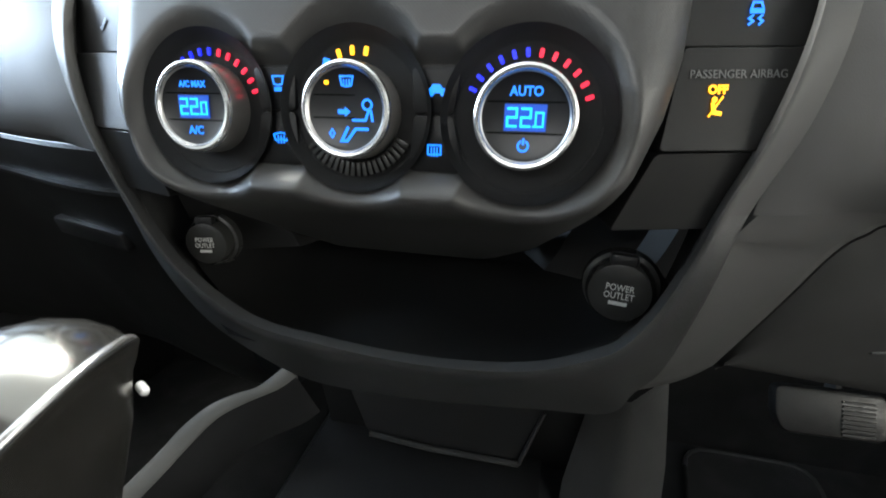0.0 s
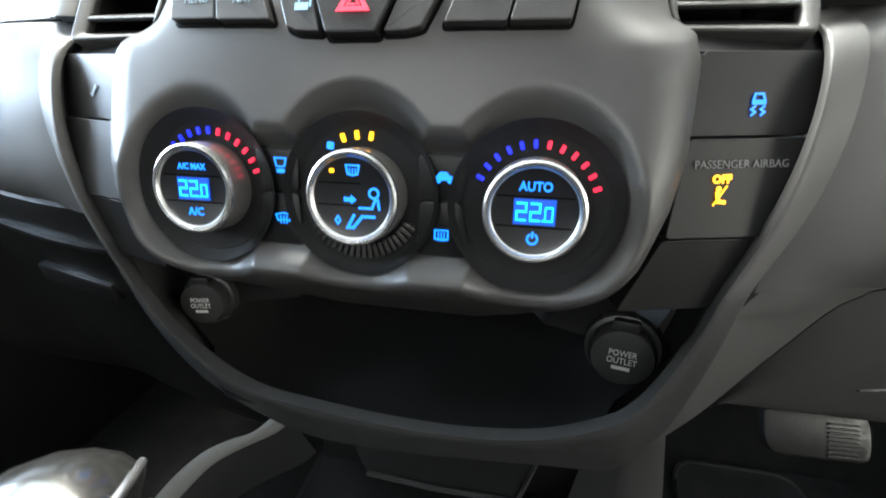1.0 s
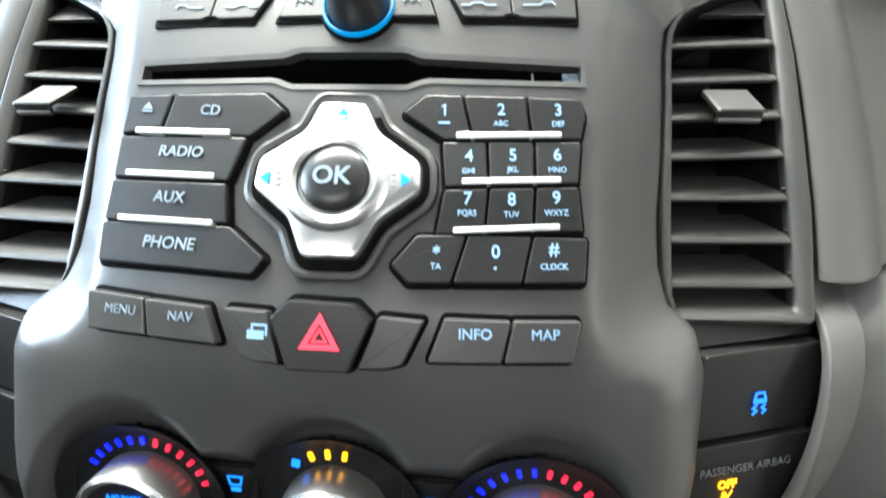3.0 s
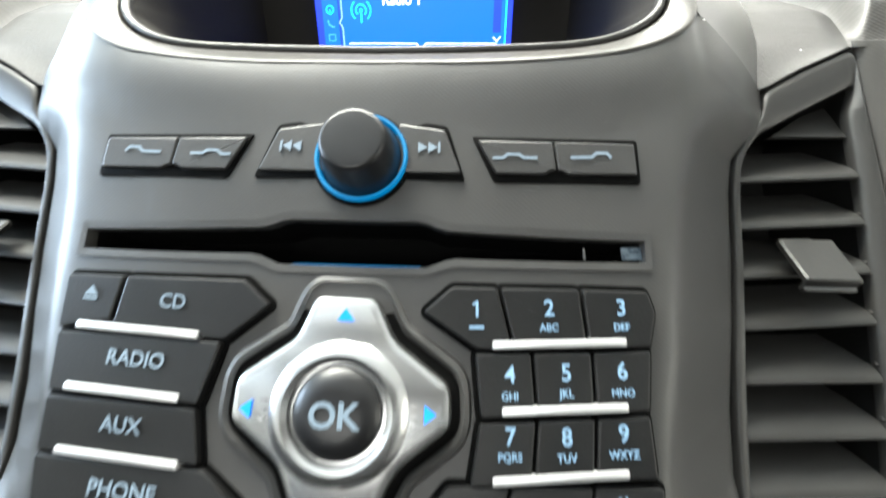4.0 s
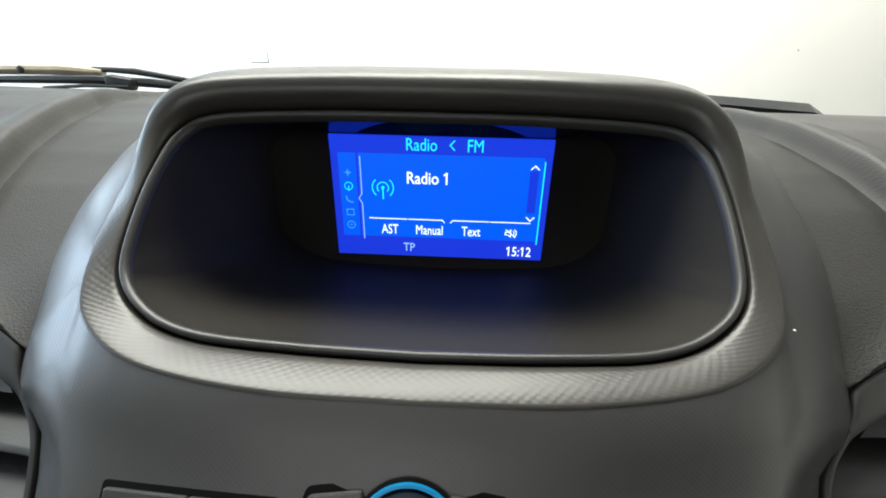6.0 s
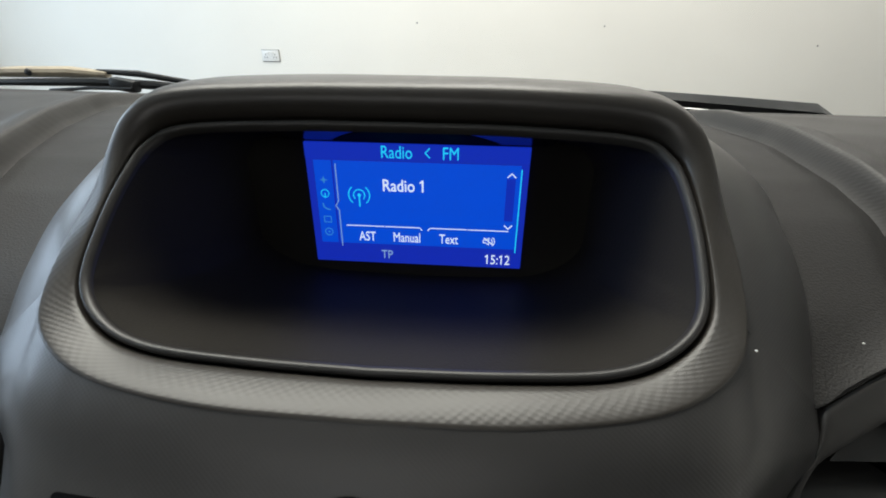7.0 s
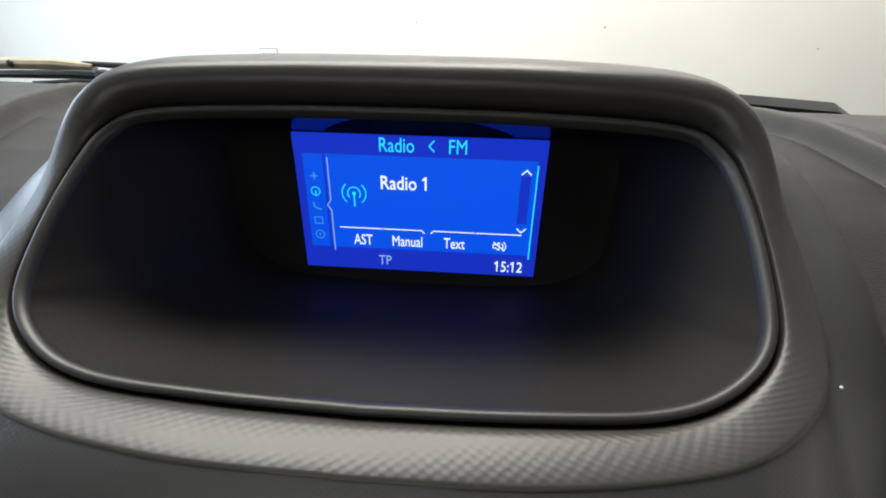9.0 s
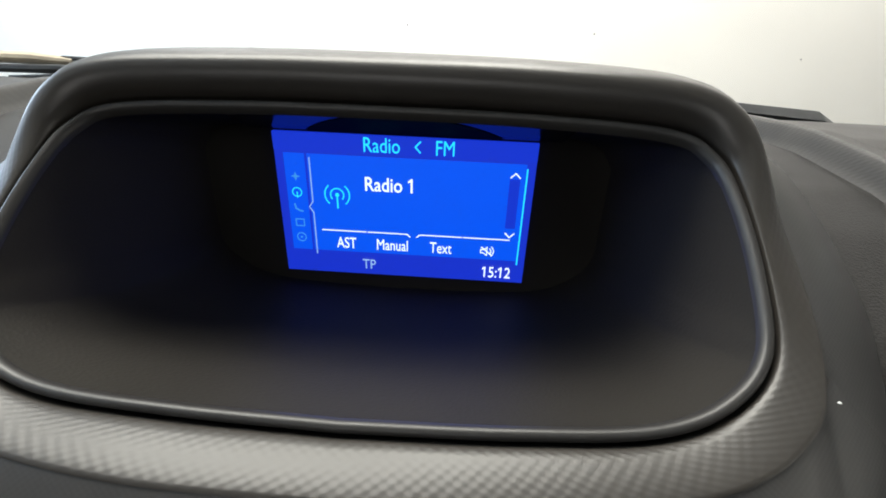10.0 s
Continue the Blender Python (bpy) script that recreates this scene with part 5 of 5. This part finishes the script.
def ring_in(d, h=0.0):
    """The opening's ring moved d inwards and h out of its plane."""
    o = inset(flat_in, d)
    return [on_in(p) + Vector((0, -0.632, 0.7747)) * h for p in o]




def visor(t, up, ahead):
    """A ring between the borders; over the top it swells into a rounded visor."""
    out = []
    for a, b in zip(r_out, r_in):
        p = a.lerp(b, t)
        w = smooth01((b.z - 1.116) / 0.030)
        q = Vector((p.x, b.y + ahead, b.z + up))
        out.append((p + Vector((0, -0.0005, 0.0009)) * math.sin(math.pi * t) ** 0.3).lerp(q, w))
    return out


VISOR = ((0.04, 0.0146, 0.024), (0.10, 0.0148, 0.014), (0.17, 0.0145, 0.007), (0.24, 0.0138, 0.0022), (0.32, 0.0127, -0.0008), (0.42, 0.0110, -0.0026), (0.6, 0.0076, -0.0036), (0.8, 0.0038, -0.0034), (0.95, 0.001, -0.0020))
bands = [r_out] + [visor(*k) for k in VISOR] + [r_in, [p + Vector((0, 0.004, -0.003)) for p in r_in]]
surround = part("surround", loft(bands, True), FLANGE, pod, "hatched grey plastic surround", smooth=60)
_n, _h = len(r_in), len(h_in)
_run = [0.0]
for k in range(1, _h):
    _run.append(_run[-1] + (r_in[k] - r_in[k - 1]).length)
_run += [-_run[_n - k] for k in range(_h, _n)]
_uv = surround.data.uv_layers.new(name="run")
for lp in surround.data.loops:
    i, j = divmod(lp.vertex_index, _n)
    _uv.data[lp.index].uv = (_run[j], -(bands[i][j] - r_in[j]).length)
_rel = surround.data.attributes.new("relief", "FLOAT", "POINT")
for i in range(len(surround.data.vertices)):
    b, j = divmod(i, _n)
    _rel.data[i].value = (1 - smooth01((r_in[j].z - 1.118) / 0.022)) * (0.0 if b == 0 or b > len(VISOR) else 1.0)
# dark groove, then the rounded lip of the inner hood
part("groove", loft([ring_in(-0.0002, -0.0035), ring_in(0.0020, -0.0035)], True), GAP, pod)
lip_rings = [ring_in(0.0012, -0.004), ring_in(0.0012, 0.0002), ring_in(0.0017, 0.0009), ring_in(0.0026, 0.0012), ring_in(0.0037, 0.0005), ring_in(0.0044, -0.0010), ring_in(0.0046, -0.0024)]
part("hood_lip", loft(lip_rings, True), LIPM, pod, "satin grey bead round the hood's mouth", smooth=60)
l3 = ring_in(0.0044, -0.0014)


def back_ring(w, z0, z1, y):
    out = []
    for p in h_in:
        v = p.y / 0.1
        x = w * min(1.0, (p.x / 0.1045)) if p.x > 0 else 0
        out.append(Vector((x, y, z0 + (z1 - z0) * v)))
    return whole(out)


b3 = back_ring(0.086, 1.0575, 1.136, 0.452)
rows = [l3]
for t in (0.15, 0.35, 0.6, 0.85, 1.0):
    sag = Vector((0, 0, -0.006 * math.sin(math.pi * t)))
    rows.append([a.lerp(b, t) + (sag if a.z < 1.1 else -sag * 0.2) for a, b in zip(l3, b3)])
part("hood_back", loft([rows[-1], [p.lerp(Vector((0, 0.4525, 1.097)), 0.02) + Vector((0, 0.0005, 0)) for p in rows[-1]]], True, False, True), HOODSHADE, pod, "back of the hood, darkened to stand for shade")
part("inner_hood", loft(rows, True), HOODIN, pod, "dark satin inner hood", smooth=45)
# outer skin down to the dash
K_BASE = [(141, 352, 1072.8), (157, 388, 1086), (169, 430, 1096.5), (179, 470, 1104), (170, 530, 1109), (90, 580, 1110), (0, 590, 1110)]
half_skirt = []


def shoulder(x):
    """The fascia's upper border outside the surround."""
    xs, ys, zs = zip(*FASCIA_CREST)
    return Vector((x, float(np.interp(x, xs, ys)) - 0.0003, float(np.interp(x, xs, zs)) - 0.0005))


base = [p / 1000 for p in spline(K_BASE, SUB)]
top = [on_out(p) for p in h_out[4 * SUB:]]
for k, (a, b) in enumerate(zip(top, base)):
    u = k / (len(top) - 1)
    n = Vector((1 - u ** 2, 0.3 * u, 0.9)).normalized()
    half_skirt.append([a - Vector((0, 0, 0.0003)), a + (b - a) * 0.10 + n * 0.0022, a.lerp(b, 0.3) + n * 0.0046, a.lerp(b, 0.55) + n * 0.0050, a.lerp(b, 0.8) + n * 0.0028, b - Vector((0, 0, 0.002 * min(1.0, u * 8)))])
RISE, FOLD = Vector((0, 0.747, 0.664)), Vector((0.016, 0.036, 0.0132)).normalized()
for k in range(12):
    w = (1 - k / 12) ** 2 * (1 + 2 * k / 12)
    row, far = half_skirt[k], (top[k] - top[0]).length
    for n, x in enumerate((0.1121, 0.1150, 0.1210, 0.1285, 0.1350, 0.1405)):
        row[n] = row[n].lerp(shoulder(x) + RISE.lerp(FOLD, n / 5).normalized() * far, w if n else w * 0.4)
right = half_skirt
left = [[Vector((-p.x, p.y, p.z)) for p in row] for row in half_skirt[-2::-1]]
part("outer_skin", loft(right + left), FASCIA, pod, smooth=70)
# glossy panel over the screen; a black arch paints the reflection's dark shape
GLOSS = material("glossy_hood_ceiling", (0.012, 0.012, 0.014), 0.16, stain=0.05)


def ceil_at(x, t, d=0.0):
    """t runs from the screen's top edge forward to the lip."""
    return Vector((x * (1 + 0.05 * t), 0.4505 - 0.0285 * t, 1.1305 + 0.0135 * t - d - 0.02 * x * x))


part("hood_ceiling", loft([[ceil_at(x, t) for x in np.linspace(-0.064, 0.064, 17)] for t in (0, 0.5, 1.0)]), GLOSS, pod, "glossy black panel above the screen", smooth=60)
arch_x = [0.041 * math.sin(radians(a)) for a in range(-90, 91, 6)]
part("dark_arch", loft([[ceil_at(x, 0.0, 0.0003) for x in arch_x], [ceil_at(x * 0.999, 0.78 * max(0.01, 1 - (abs(x) / 0.041) ** 2.2), 0.0003) for x in arch_x]]), GAP, pod, "black arch for the dark shape in the reflection")

# the screen and what it shows
SW, SH, SX, SZ, SY = 0.110, 0.0645, 0.0, 1.0972, 0.4502
display = thing("display_screen", (0, 0.452, 1.065), "lit blue radio display deep inside the hood", "screen")


def scr(u, v, lift):
    return Matrix.Translation((SX + (u - 0.5) * SW, SY - lift, SZ + (0.5 - v) * SH)) @ pose(0, 0, 0, 90, 0, 0)


glass = part("glass", loft([[(-SW / 2, SY + d, SZ - SH / 2), (SW / 2, SY + d, SZ - SH / 2), (SW / 2, SY + d, SZ + SH / 2), (-SW / 2, SY + d, SZ + SH / 2)] for d in (0.0018, 0.0)], True, True, True), SCR, display)


def scr_rect(u0, v0, u1, v1, mat, lift, name="screen_field"):
    w, h = (u1 - u0) * SW * 500, (v1 - v0) * SH * 500
    return part(name, flat([[(-w, -h), (w, -h), (w, h), (-w, h)]], 0.0001), mat, glass, m=scr((u0 + u1) / 2, (v0 + v1) / 2, lift))


def scr_line(points, w, mat, lift=0.0007, closed=False, name="screen_line"):
    p = [((u - 0.5) * SW * 1000, (0.5 - v) * SH * 1000) for u, v in points]
    return part(name, flat(stroke(p, w, closed), 0.0001), mat, glass, m=scr(0.5, 0.5, lift))


def scr_text(words, u, v, size, mat, narrow=0.85, bold=0.0):
    return lettering(words, size, scr(u, v, 0.0008), mat, glass, "screen_lettering", narrow, bold)


scr_rect(0.0, 0.0, 1.0, 0.118, SCRHEAD, 0.0003)
scr_rect(0.125, 0.135, 0.965, 0.825, SCRMID, 0.0003)
scr_rect(0.035, 0.135, 0.115, 0.825, SCRMID, 0.0003)
scr_rect(0.905, 0.235, 0.945, 0.58, SCRHEAD, 0.0005)
scr_text("Radio", 0.415, 0.058, 0.0088, SCRCYAN, 0.78)
scr_text("FM", 0.655, 0.058, 0.0088, SCRCYAN, 0.78)
scr_line([(0.562, 0.023), (0.543, 0.058), (0.562, 0.093)], 0.6, SCRCYAN)
scr_text("Radio 1", 0.445, 0.318, 0.0088, SCRWHITE, 0.82, 0.00006)
for words, u in (("AST", 0.262), ("Manual", 0.452), ("Text", 0.652)):
    scr_text(words, u, 0.755, 0.0076, SCRWHITE, 0.68)
scr_text("TP", 0.353, 0.915, 0.0070, SCRPALE, 0.8)
scr_text("15:12", 0.887, 0.922, 0.0078, SCRWHITE, 0.78)
for u0, u1, e in ((0.165, 0.345, 0), (0.352, 0.525, 1), (0.552, 0.735, -1), (0.742, 0.928, 0)):
    pts = [(u0, 0.665), (u1, 0.665)]
    if e > 0:
        pts = [(u0, 0.665), (u1 - 0.012, 0.665), (u1, 0.685)]
    if e < 0:
        pts = [(u0, 0.685), (u0 + 0.012, 0.665), (u1, 0.665)]
    scr_line(pts, 0.45, SCRWHITE)
scr_line([(0.135, 0.16), (0.135, 0.46), (0.120, 0.50), (0.135, 0.54), (0.135, 0.85)], 0.45, SCRPALE)
scr_line([(0.968, 0.165), (0.968, 0.85)], 0.6, SCRCYAN)
scr_line([(0.908, 0.225), (0.926, 0.195), (0.944, 0.225)], 0.5, SCRWHITE)
scr_line([(0.908, 0.615), (0.926, 0.645), (0.944, 0.615)], 0.5, SCRWHITE)
for r, a0, a1 in ((2.9, -40, 220), (5.4, -48, 48), (5.4, 132, 228)):
    part("mast_icon", flat(stroke(arc(r, a0, a1, 14), 0.55), 0.0001), SCRCYAN, glass, m=scr(0.235, 0.405, 0.0007))
part("mast_icon", flat(stroke([(0, 0.5), (0, -6)], 0.7) + [disc(0.9, 12)], 0.0001), SCRCYAN, glass, m=scr(0.235, 0.405, 0.0007))
part("mute_icon", flat(stroke([(-2.6, -0.8), (-1.4, -0.8), (0.2, -2), (0.2, 2), (-1.4, 0.8), (-2.6, 0.8)], 0.4, True) + stroke([(-2.4, 2.0), (2.6, -2.0)], 0.5) + stroke(arc(1.8, -50, 50, 6, 0.2), 0.4) + stroke(arc(3.0, -50, 50, 6, 0.2), 0.4), 0.0001), SCRWHITE, glass, m=scr(0.84, 0.76, 0.0007))
part("side_icon", flat([[(0, 2.2), (0.5, 0.5), (2.2, 0), (0.5, -0.5), (0, -2.2), (-0.5, -0.5), (-2.2, 0), (-0.5, 0.5)]], 0.0001), SCRDIM, glass, m=scr(0.075, 0.29, 0.0007))
part("side_icon", flat(stroke(arc(2.0, 0, 360, 16), 0.4) + stroke([(0, 0), (0, -2.4)], 0.5), 0.0001), SCRCYAN, glass, m=scr(0.075, 0.40, 0.0007))
part("side_icon", flat(stroke([(-1.6, 1.6), (-1.2, -0.4), (0.4, -1.4), (1.8, -1.6)], 0.7), 0.0001), SCRDIM, glass, m=scr(0.075, 0.51, 0.0007))
part("side_icon", flat(stroke([(-1.8, -1.6), (1.8, -1.6), (1.8, 1.6), (-1.8, 1.6)], 0.45, True), 0.0001), SCRDIM, glass, m=scr(0.075, 0.62, 0.0007))
part("side_icon", flat(stroke(arc(2.0, 0, 360, 16), 0.45) + [disc(0.5, 10)], 0.0001), SCRDIM, glass, m=scr(0.075, 0.73, 0.0007))


# ======================= wipers outside =======================
def wiper_left():
    t = thing("wiper", (-0.42, 0.86, 1.09), "black windscreen wiper with a weathered arm end, parked", "wiper", "windscreen wipers")
    y = 0.86
    arm = [(-0.72, y, 1.120), (-0.62, y, 1.1235), (-0.54, y, 1.1245), (-0.485, y, 1.122)]
    part("arm", tube(arm, [0.005, 0.010, 0.010, 0.006], 10, 0.75), TAN, t, "weathered tan metal arm")
    part("rivet", lathe([(0.0, 0.003), (0.004, 0.002), (0.005, 0.0)], 16), RUBBER, t, m=pose(-0.592, y - 0.0115, 1.1242, 90, 0, 0))
    part("link", tube([(-0.50, y, 1.126), (-0.44, y, 1.1235), (-0.40, y + 0.005, 1.117), (-0.30, y + 0.02, 1.100)], [0.003, 0.0045, 0.004, 0.004], 8), WIPERM, t)
    part("blade", tube([(-0.74, y - 0.01, 1.108), (-0.60, y - 0.01, 1.111), (-0.50, y - 0.01, 1.113), (-0.42, y, 1.109), (-0.30, y + 0.01, 1.099)], [0.003, 0.005, 0.006, 0.006, 0.004], 8), WIPERM, t)
    part("clip", moved(box((-0.018, -0.008, -0.008), (0.018, 0.008, 0.008), 0.003), pose(-0.455, y - 0.012, 1.110, 0, 8, 0)), WIPERM, t)
    part("spoiler", tube([(-0.56, y - 0.02, 1.102), (-0.50, y - 0.02, 1.106), (-0.44, y - 0.02, 1.106)], 0.0025, 6), WIPERM, t)


def wiper_right():
    t = thing("wiper", (0.35, 0.86, 1.085), "black windscreen wiper blade resting along the glass", "wiper", "windscreen wipers")
    part("blade", loft([[(x, 0.86, z), (x, 0.85, z + h * 0.5), (x, 0.865, z + h), (x, 0.88, z + h * 0.4)] for x, z, h in ((0.10, 1.108, 0.008), (0.24, 1.100, 0.015), (0.36, 1.091, 0.018), (0.462, 1.084, 0.019), (0.480, 1.083, 0.010), (0.495, 1.081, 0.003))], True, True, True), WIPERM, t, smooth=30)
    part("wiper_edge", tube([(0.08, 0.862, 1.100), (0.30, 0.862, 1.091), (0.56, 0.862, 1.080)], 0.0025, 6), RUBBER, t)


wiper_left()
wiper_right()


# ======================= lower console =======================
console = thing("centre_console", (0, 0.2, 0.3), "dark plastic centre console running down from the stack", "console")
part("tunnel", loft([[(x, y, z) for x, z in ((-0.16, 0.28), (-0.14, 0.53), (-0.12, 0.56), (0.10, 0.56), (0.13, 0.53), (0.155, 0.28))] for y in (-0.7, 0.1, 0.33, 0.5)]), DARK, console, smooth=30)
part("front_wall", loft([[(x, y, z) for x in np.linspace(-0.115, 0.130, 9)] for y, z in ((0.262, 0.715), (0.335, 0.655), (0.35, 0.55))]), DARK, console)
# open-topped pocket with a pale lower lip
pocket = part("pocket", merge(loft([[(-0.085, 0.335, 0.632), (0.098, 0.335, 0.636)], [(-0.062, 0.325, 0.580), (0.080, 0.325, 0.577)]]), loft([[(-0.062, 0.325, 0.580), (0.080, 0.325, 0.577)], [(-0.072, 0.37, 0.560), (0.082, 0.37, 0.563)]])), DARK, console, "dark pocket flap")
part("lip", tube([(-0.060, 0.323, 0.581), (0.0, 0.321, 0.579), (0.080, 0.323, 0.578)], 0.0028, 8), RAIL, console, "worn pale pocket lip")
part("lip", tube([(0.080, 0.323, 0.578), (0.098, 0.333, 0.632)], 0.002, 8), RAIL, console)
part("side_cheek", loft([[(0.120, 0.300, 0.70), (0.128, 0.315, 0.66), (0.118, 0.318, 0.575), (0.112, 0.30, 0.42)], [(0.142, 0.280, 0.702), (0.146, 0.300, 0.672), (0.152, 0.302, 0.585), (0.160, 0.28, 0.42)], [(0.150, 0.284, 0.700), (0.158, 0.300, 0.675), (0.166, 0.304, 0.59), (0.176, 0.29, 0.42)], [(0.174, 0.312, 0.698), (0.182, 0.320, 0.690), (0.198, 0.33, 0.60), (0.212, 0.32, 0.42)], [(0.178, 0.36, 0.698), (0.190, 0.40, 0.69), (0.205, 0.42, 0.60), (0.22, 0.42, 0.42)]]), RAIL, console, smooth=50)
# curved grip trim on the passenger side
GRIP_TOP = [(-0.1275, 0.304, 0.661), (-0.147, 0.292, 0.647), (-0.166, 0.285, 0.641), (-0.187, 0.275, 0.632), (-0.207, 0.262, 0.616), (-0.225, 0.248, 0.596), (-0.267, 0.217, 0.553), (-0.291, 0.199, 0.528)]
GRIP_LOW = [(-0.115, 0.304, 0.655), (-0.129, 0.296, 0.645), (-0.157, 0.283, 0.634), (-0.179, 0.272, 0.622), (-0.200, 0.257, 0.601), (-0.2175, 0.243, 0.581), (-0.260, 0.2105, 0.535), (-0.284, 0.191, 0.505)]
ga = spline(GRIP_TOP, 6)
gb = spline(GRIP_LOW, 6)
gc = [p + Vector((0.010, 0.012, -0.050)) for p in gb]
gd = [p + Vector((-0.004, 0.012, -0.050)) for p in ga]
part("grip_side", loft([[a + Vector((0, 0, -0.002)), b + Vector((0, 0, -0.002)), c, d] for a, b, c, d in zip(ga, gb, gc, gd)], True, True, True), DARK, console, smooth=40)
part("grip_trim", loft([[a, a.lerp(b, 0.15) + Vector((0, -0.001, 0.0012)), a.lerp(b, 0.5) + Vector((0, -0.0015, 0.0018)), a.lerp(b, 0.85) + Vector((0, -0.001, 0.0012)), b, b + Vector((0, 0.002, -0.004)), a + Vector((0, 0.002, -0.004))] for a, b in zip(ga, gb)], True, True, True), GRIPM, console, "satin grey edge trim", smooth=40)

lever = thing("gear_lever", (-0.12, 0.07, 0.56), "gear lever with a rounded polished chrome knob", "gear lever")
KC, KA = Vector((-0.0472, 0.094, 0.8145)), Vector((-0.735, -0.14, 0.66)).normalized()


def knob_ring(c, axis, r, n=64):
    u = axis.cross(Vector((0, 1, 0.3))).normalized()
    v = axis.cross(u)
    return [c + u * (r * math.cos(2 * math.pi * k / n)) + v * (r * math.sin(2 * math.pi * k / n)) for k in range(n)]


CAPR = ((0.0002, 0.0352), (0.006, 0.0356), (0.013, 0.0335), (0.020, 0.0290), (0.026, 0.0215), (0.0295, 0.0115), (0.0303, 0.0020))
SKIRT = ((-0.001, 0.0352, 0.0), (0.0, 0.0362, 0.0), (0.003, 0.0375, 0.03), (0.006, 0.0370, 0.06), (0.010, 0.0348, 0.12), (0.016, 0.0340, 0.22), (0.024, 0.0332, 0.36), (0.032, 0.0310, 0.48), (0.045, 0.0275, 0.7), (0.07, 0.0245, 1.0), (0.11, 0.022, 1.0))
knob = part("knob", loft([knob_ring(KC + KA * d, KA, r) for d, r in CAPR], True, False, True), CHROME, lever, "polished chrome cap of the knob", smooth=60)
part("ridge", loft([knob_ring(KC + KA * d, KA, r) for d, r in ((0.0012, 0.0352), (0.0010, 0.0364), (0.0, 0.0369), (-0.0012, 0.0366), (-0.0016, 0.0354))], True), SILVER, knob, "bright edge bead", smooth=80)
part("skirt", loft([knob_ring(KC + Vector((-0.30, -0.12, -1.0)) * d, KA.lerp(Vector((-0.25, -0.1, 1)), w).normalized(), r) for d, r, w in SKIRT], True), SKIRTM, knob, "dark satin metal grip", smooth=60)
part("release_button", lathe([(0.0, 0.0022), (0.0012, 0.0018), (0.0016, 0.0), (0.0016, -0.006)], 16), STRIP, knob, m=pose(-0.0360, 0.1205, 0.8142, 75, 0, 60))
part("stem", tube([(-0.12, 0.07, 0.55), (-0.085, 0.08, 0.73)], 0.014), DARK, lever)


# ======================= footwell =======================
pedal = thing("brake_pedal", (0.42, 0.55, 0.5), "worn grey rubber brake pedal pad with grip ridges", "pedal")
pm = pose(0.411, 0.503, 0.5415, 62, 0, 3)
padp = rounded([(-0.057, 0.026), (0.053, 0.026), (0.057, 0.0), (0.055, -0.027), (-0.046, -0.027), (-0.056, -0.010)], 0.010)
part("pad", loft([[(p[0], p[1], z) for p in inset(padp, d)] for z, d in ((-0.008, 0), (0.002, 0), (0.005, 0.0015), (0.006, 0.004))], True, True, True), PEDALM, pedal, m=pm, smooth=40)
rg = mesh_data("ridge", *box((0.010, -0.0012, 0.0055), (0.042, 0.0012, 0.0078)), PEDALM)
for k in range(8):
    part("ridge", rg, PEDALM, pedal, m=pm @ pose(0, -0.021 + 0.0050 * k, 0))
part("arm", tube([(0.42, 0.52, 0.55), (0.44, 0.60, 0.66), (0.44, 0.73, 0.80)], 0.008), RUBBER, pedal)
mat_o = rounded([(0.31, 0.40), (0.53, 0.40), (0.56, 0.70), (0.362, 0.70)], 0.045)
fm = thing("floor_mat", (0.43, 0.55, 0.25), "black carpet floor mat with a raised edge", "floor mat")
part("mat", loft([[(p[0], p[1], z) for p in inset(mat_o, d)] for z, d in ((0.25, 0), (0.262, 0), (0.264, 0.003), (0.260, 0.01))], True, False, True), CARPET, fm)
part("edge_binding", tube([(p[0], p[1], 0.263) for p in mat_o], 0.004, 6), RAIL, fm, "paler bound edge")

# ======================= dust =======================
for x, y, z, r in ((0.1125, 0.3490, 1.0955, 0.00045), (0.1612, 0.3697, 1.0855, 0.00042)):
    fleck = part("dust_fleck", lathe([(0.0, r), (r * 0.8, r * 0.6), (r, 0.0)], 8), WHITEP, None, m=Matrix.Translation((x, y, z)))
    tagged(fleck, "tiny pale dust fleck on the plastic", "dust", "dust flecks")
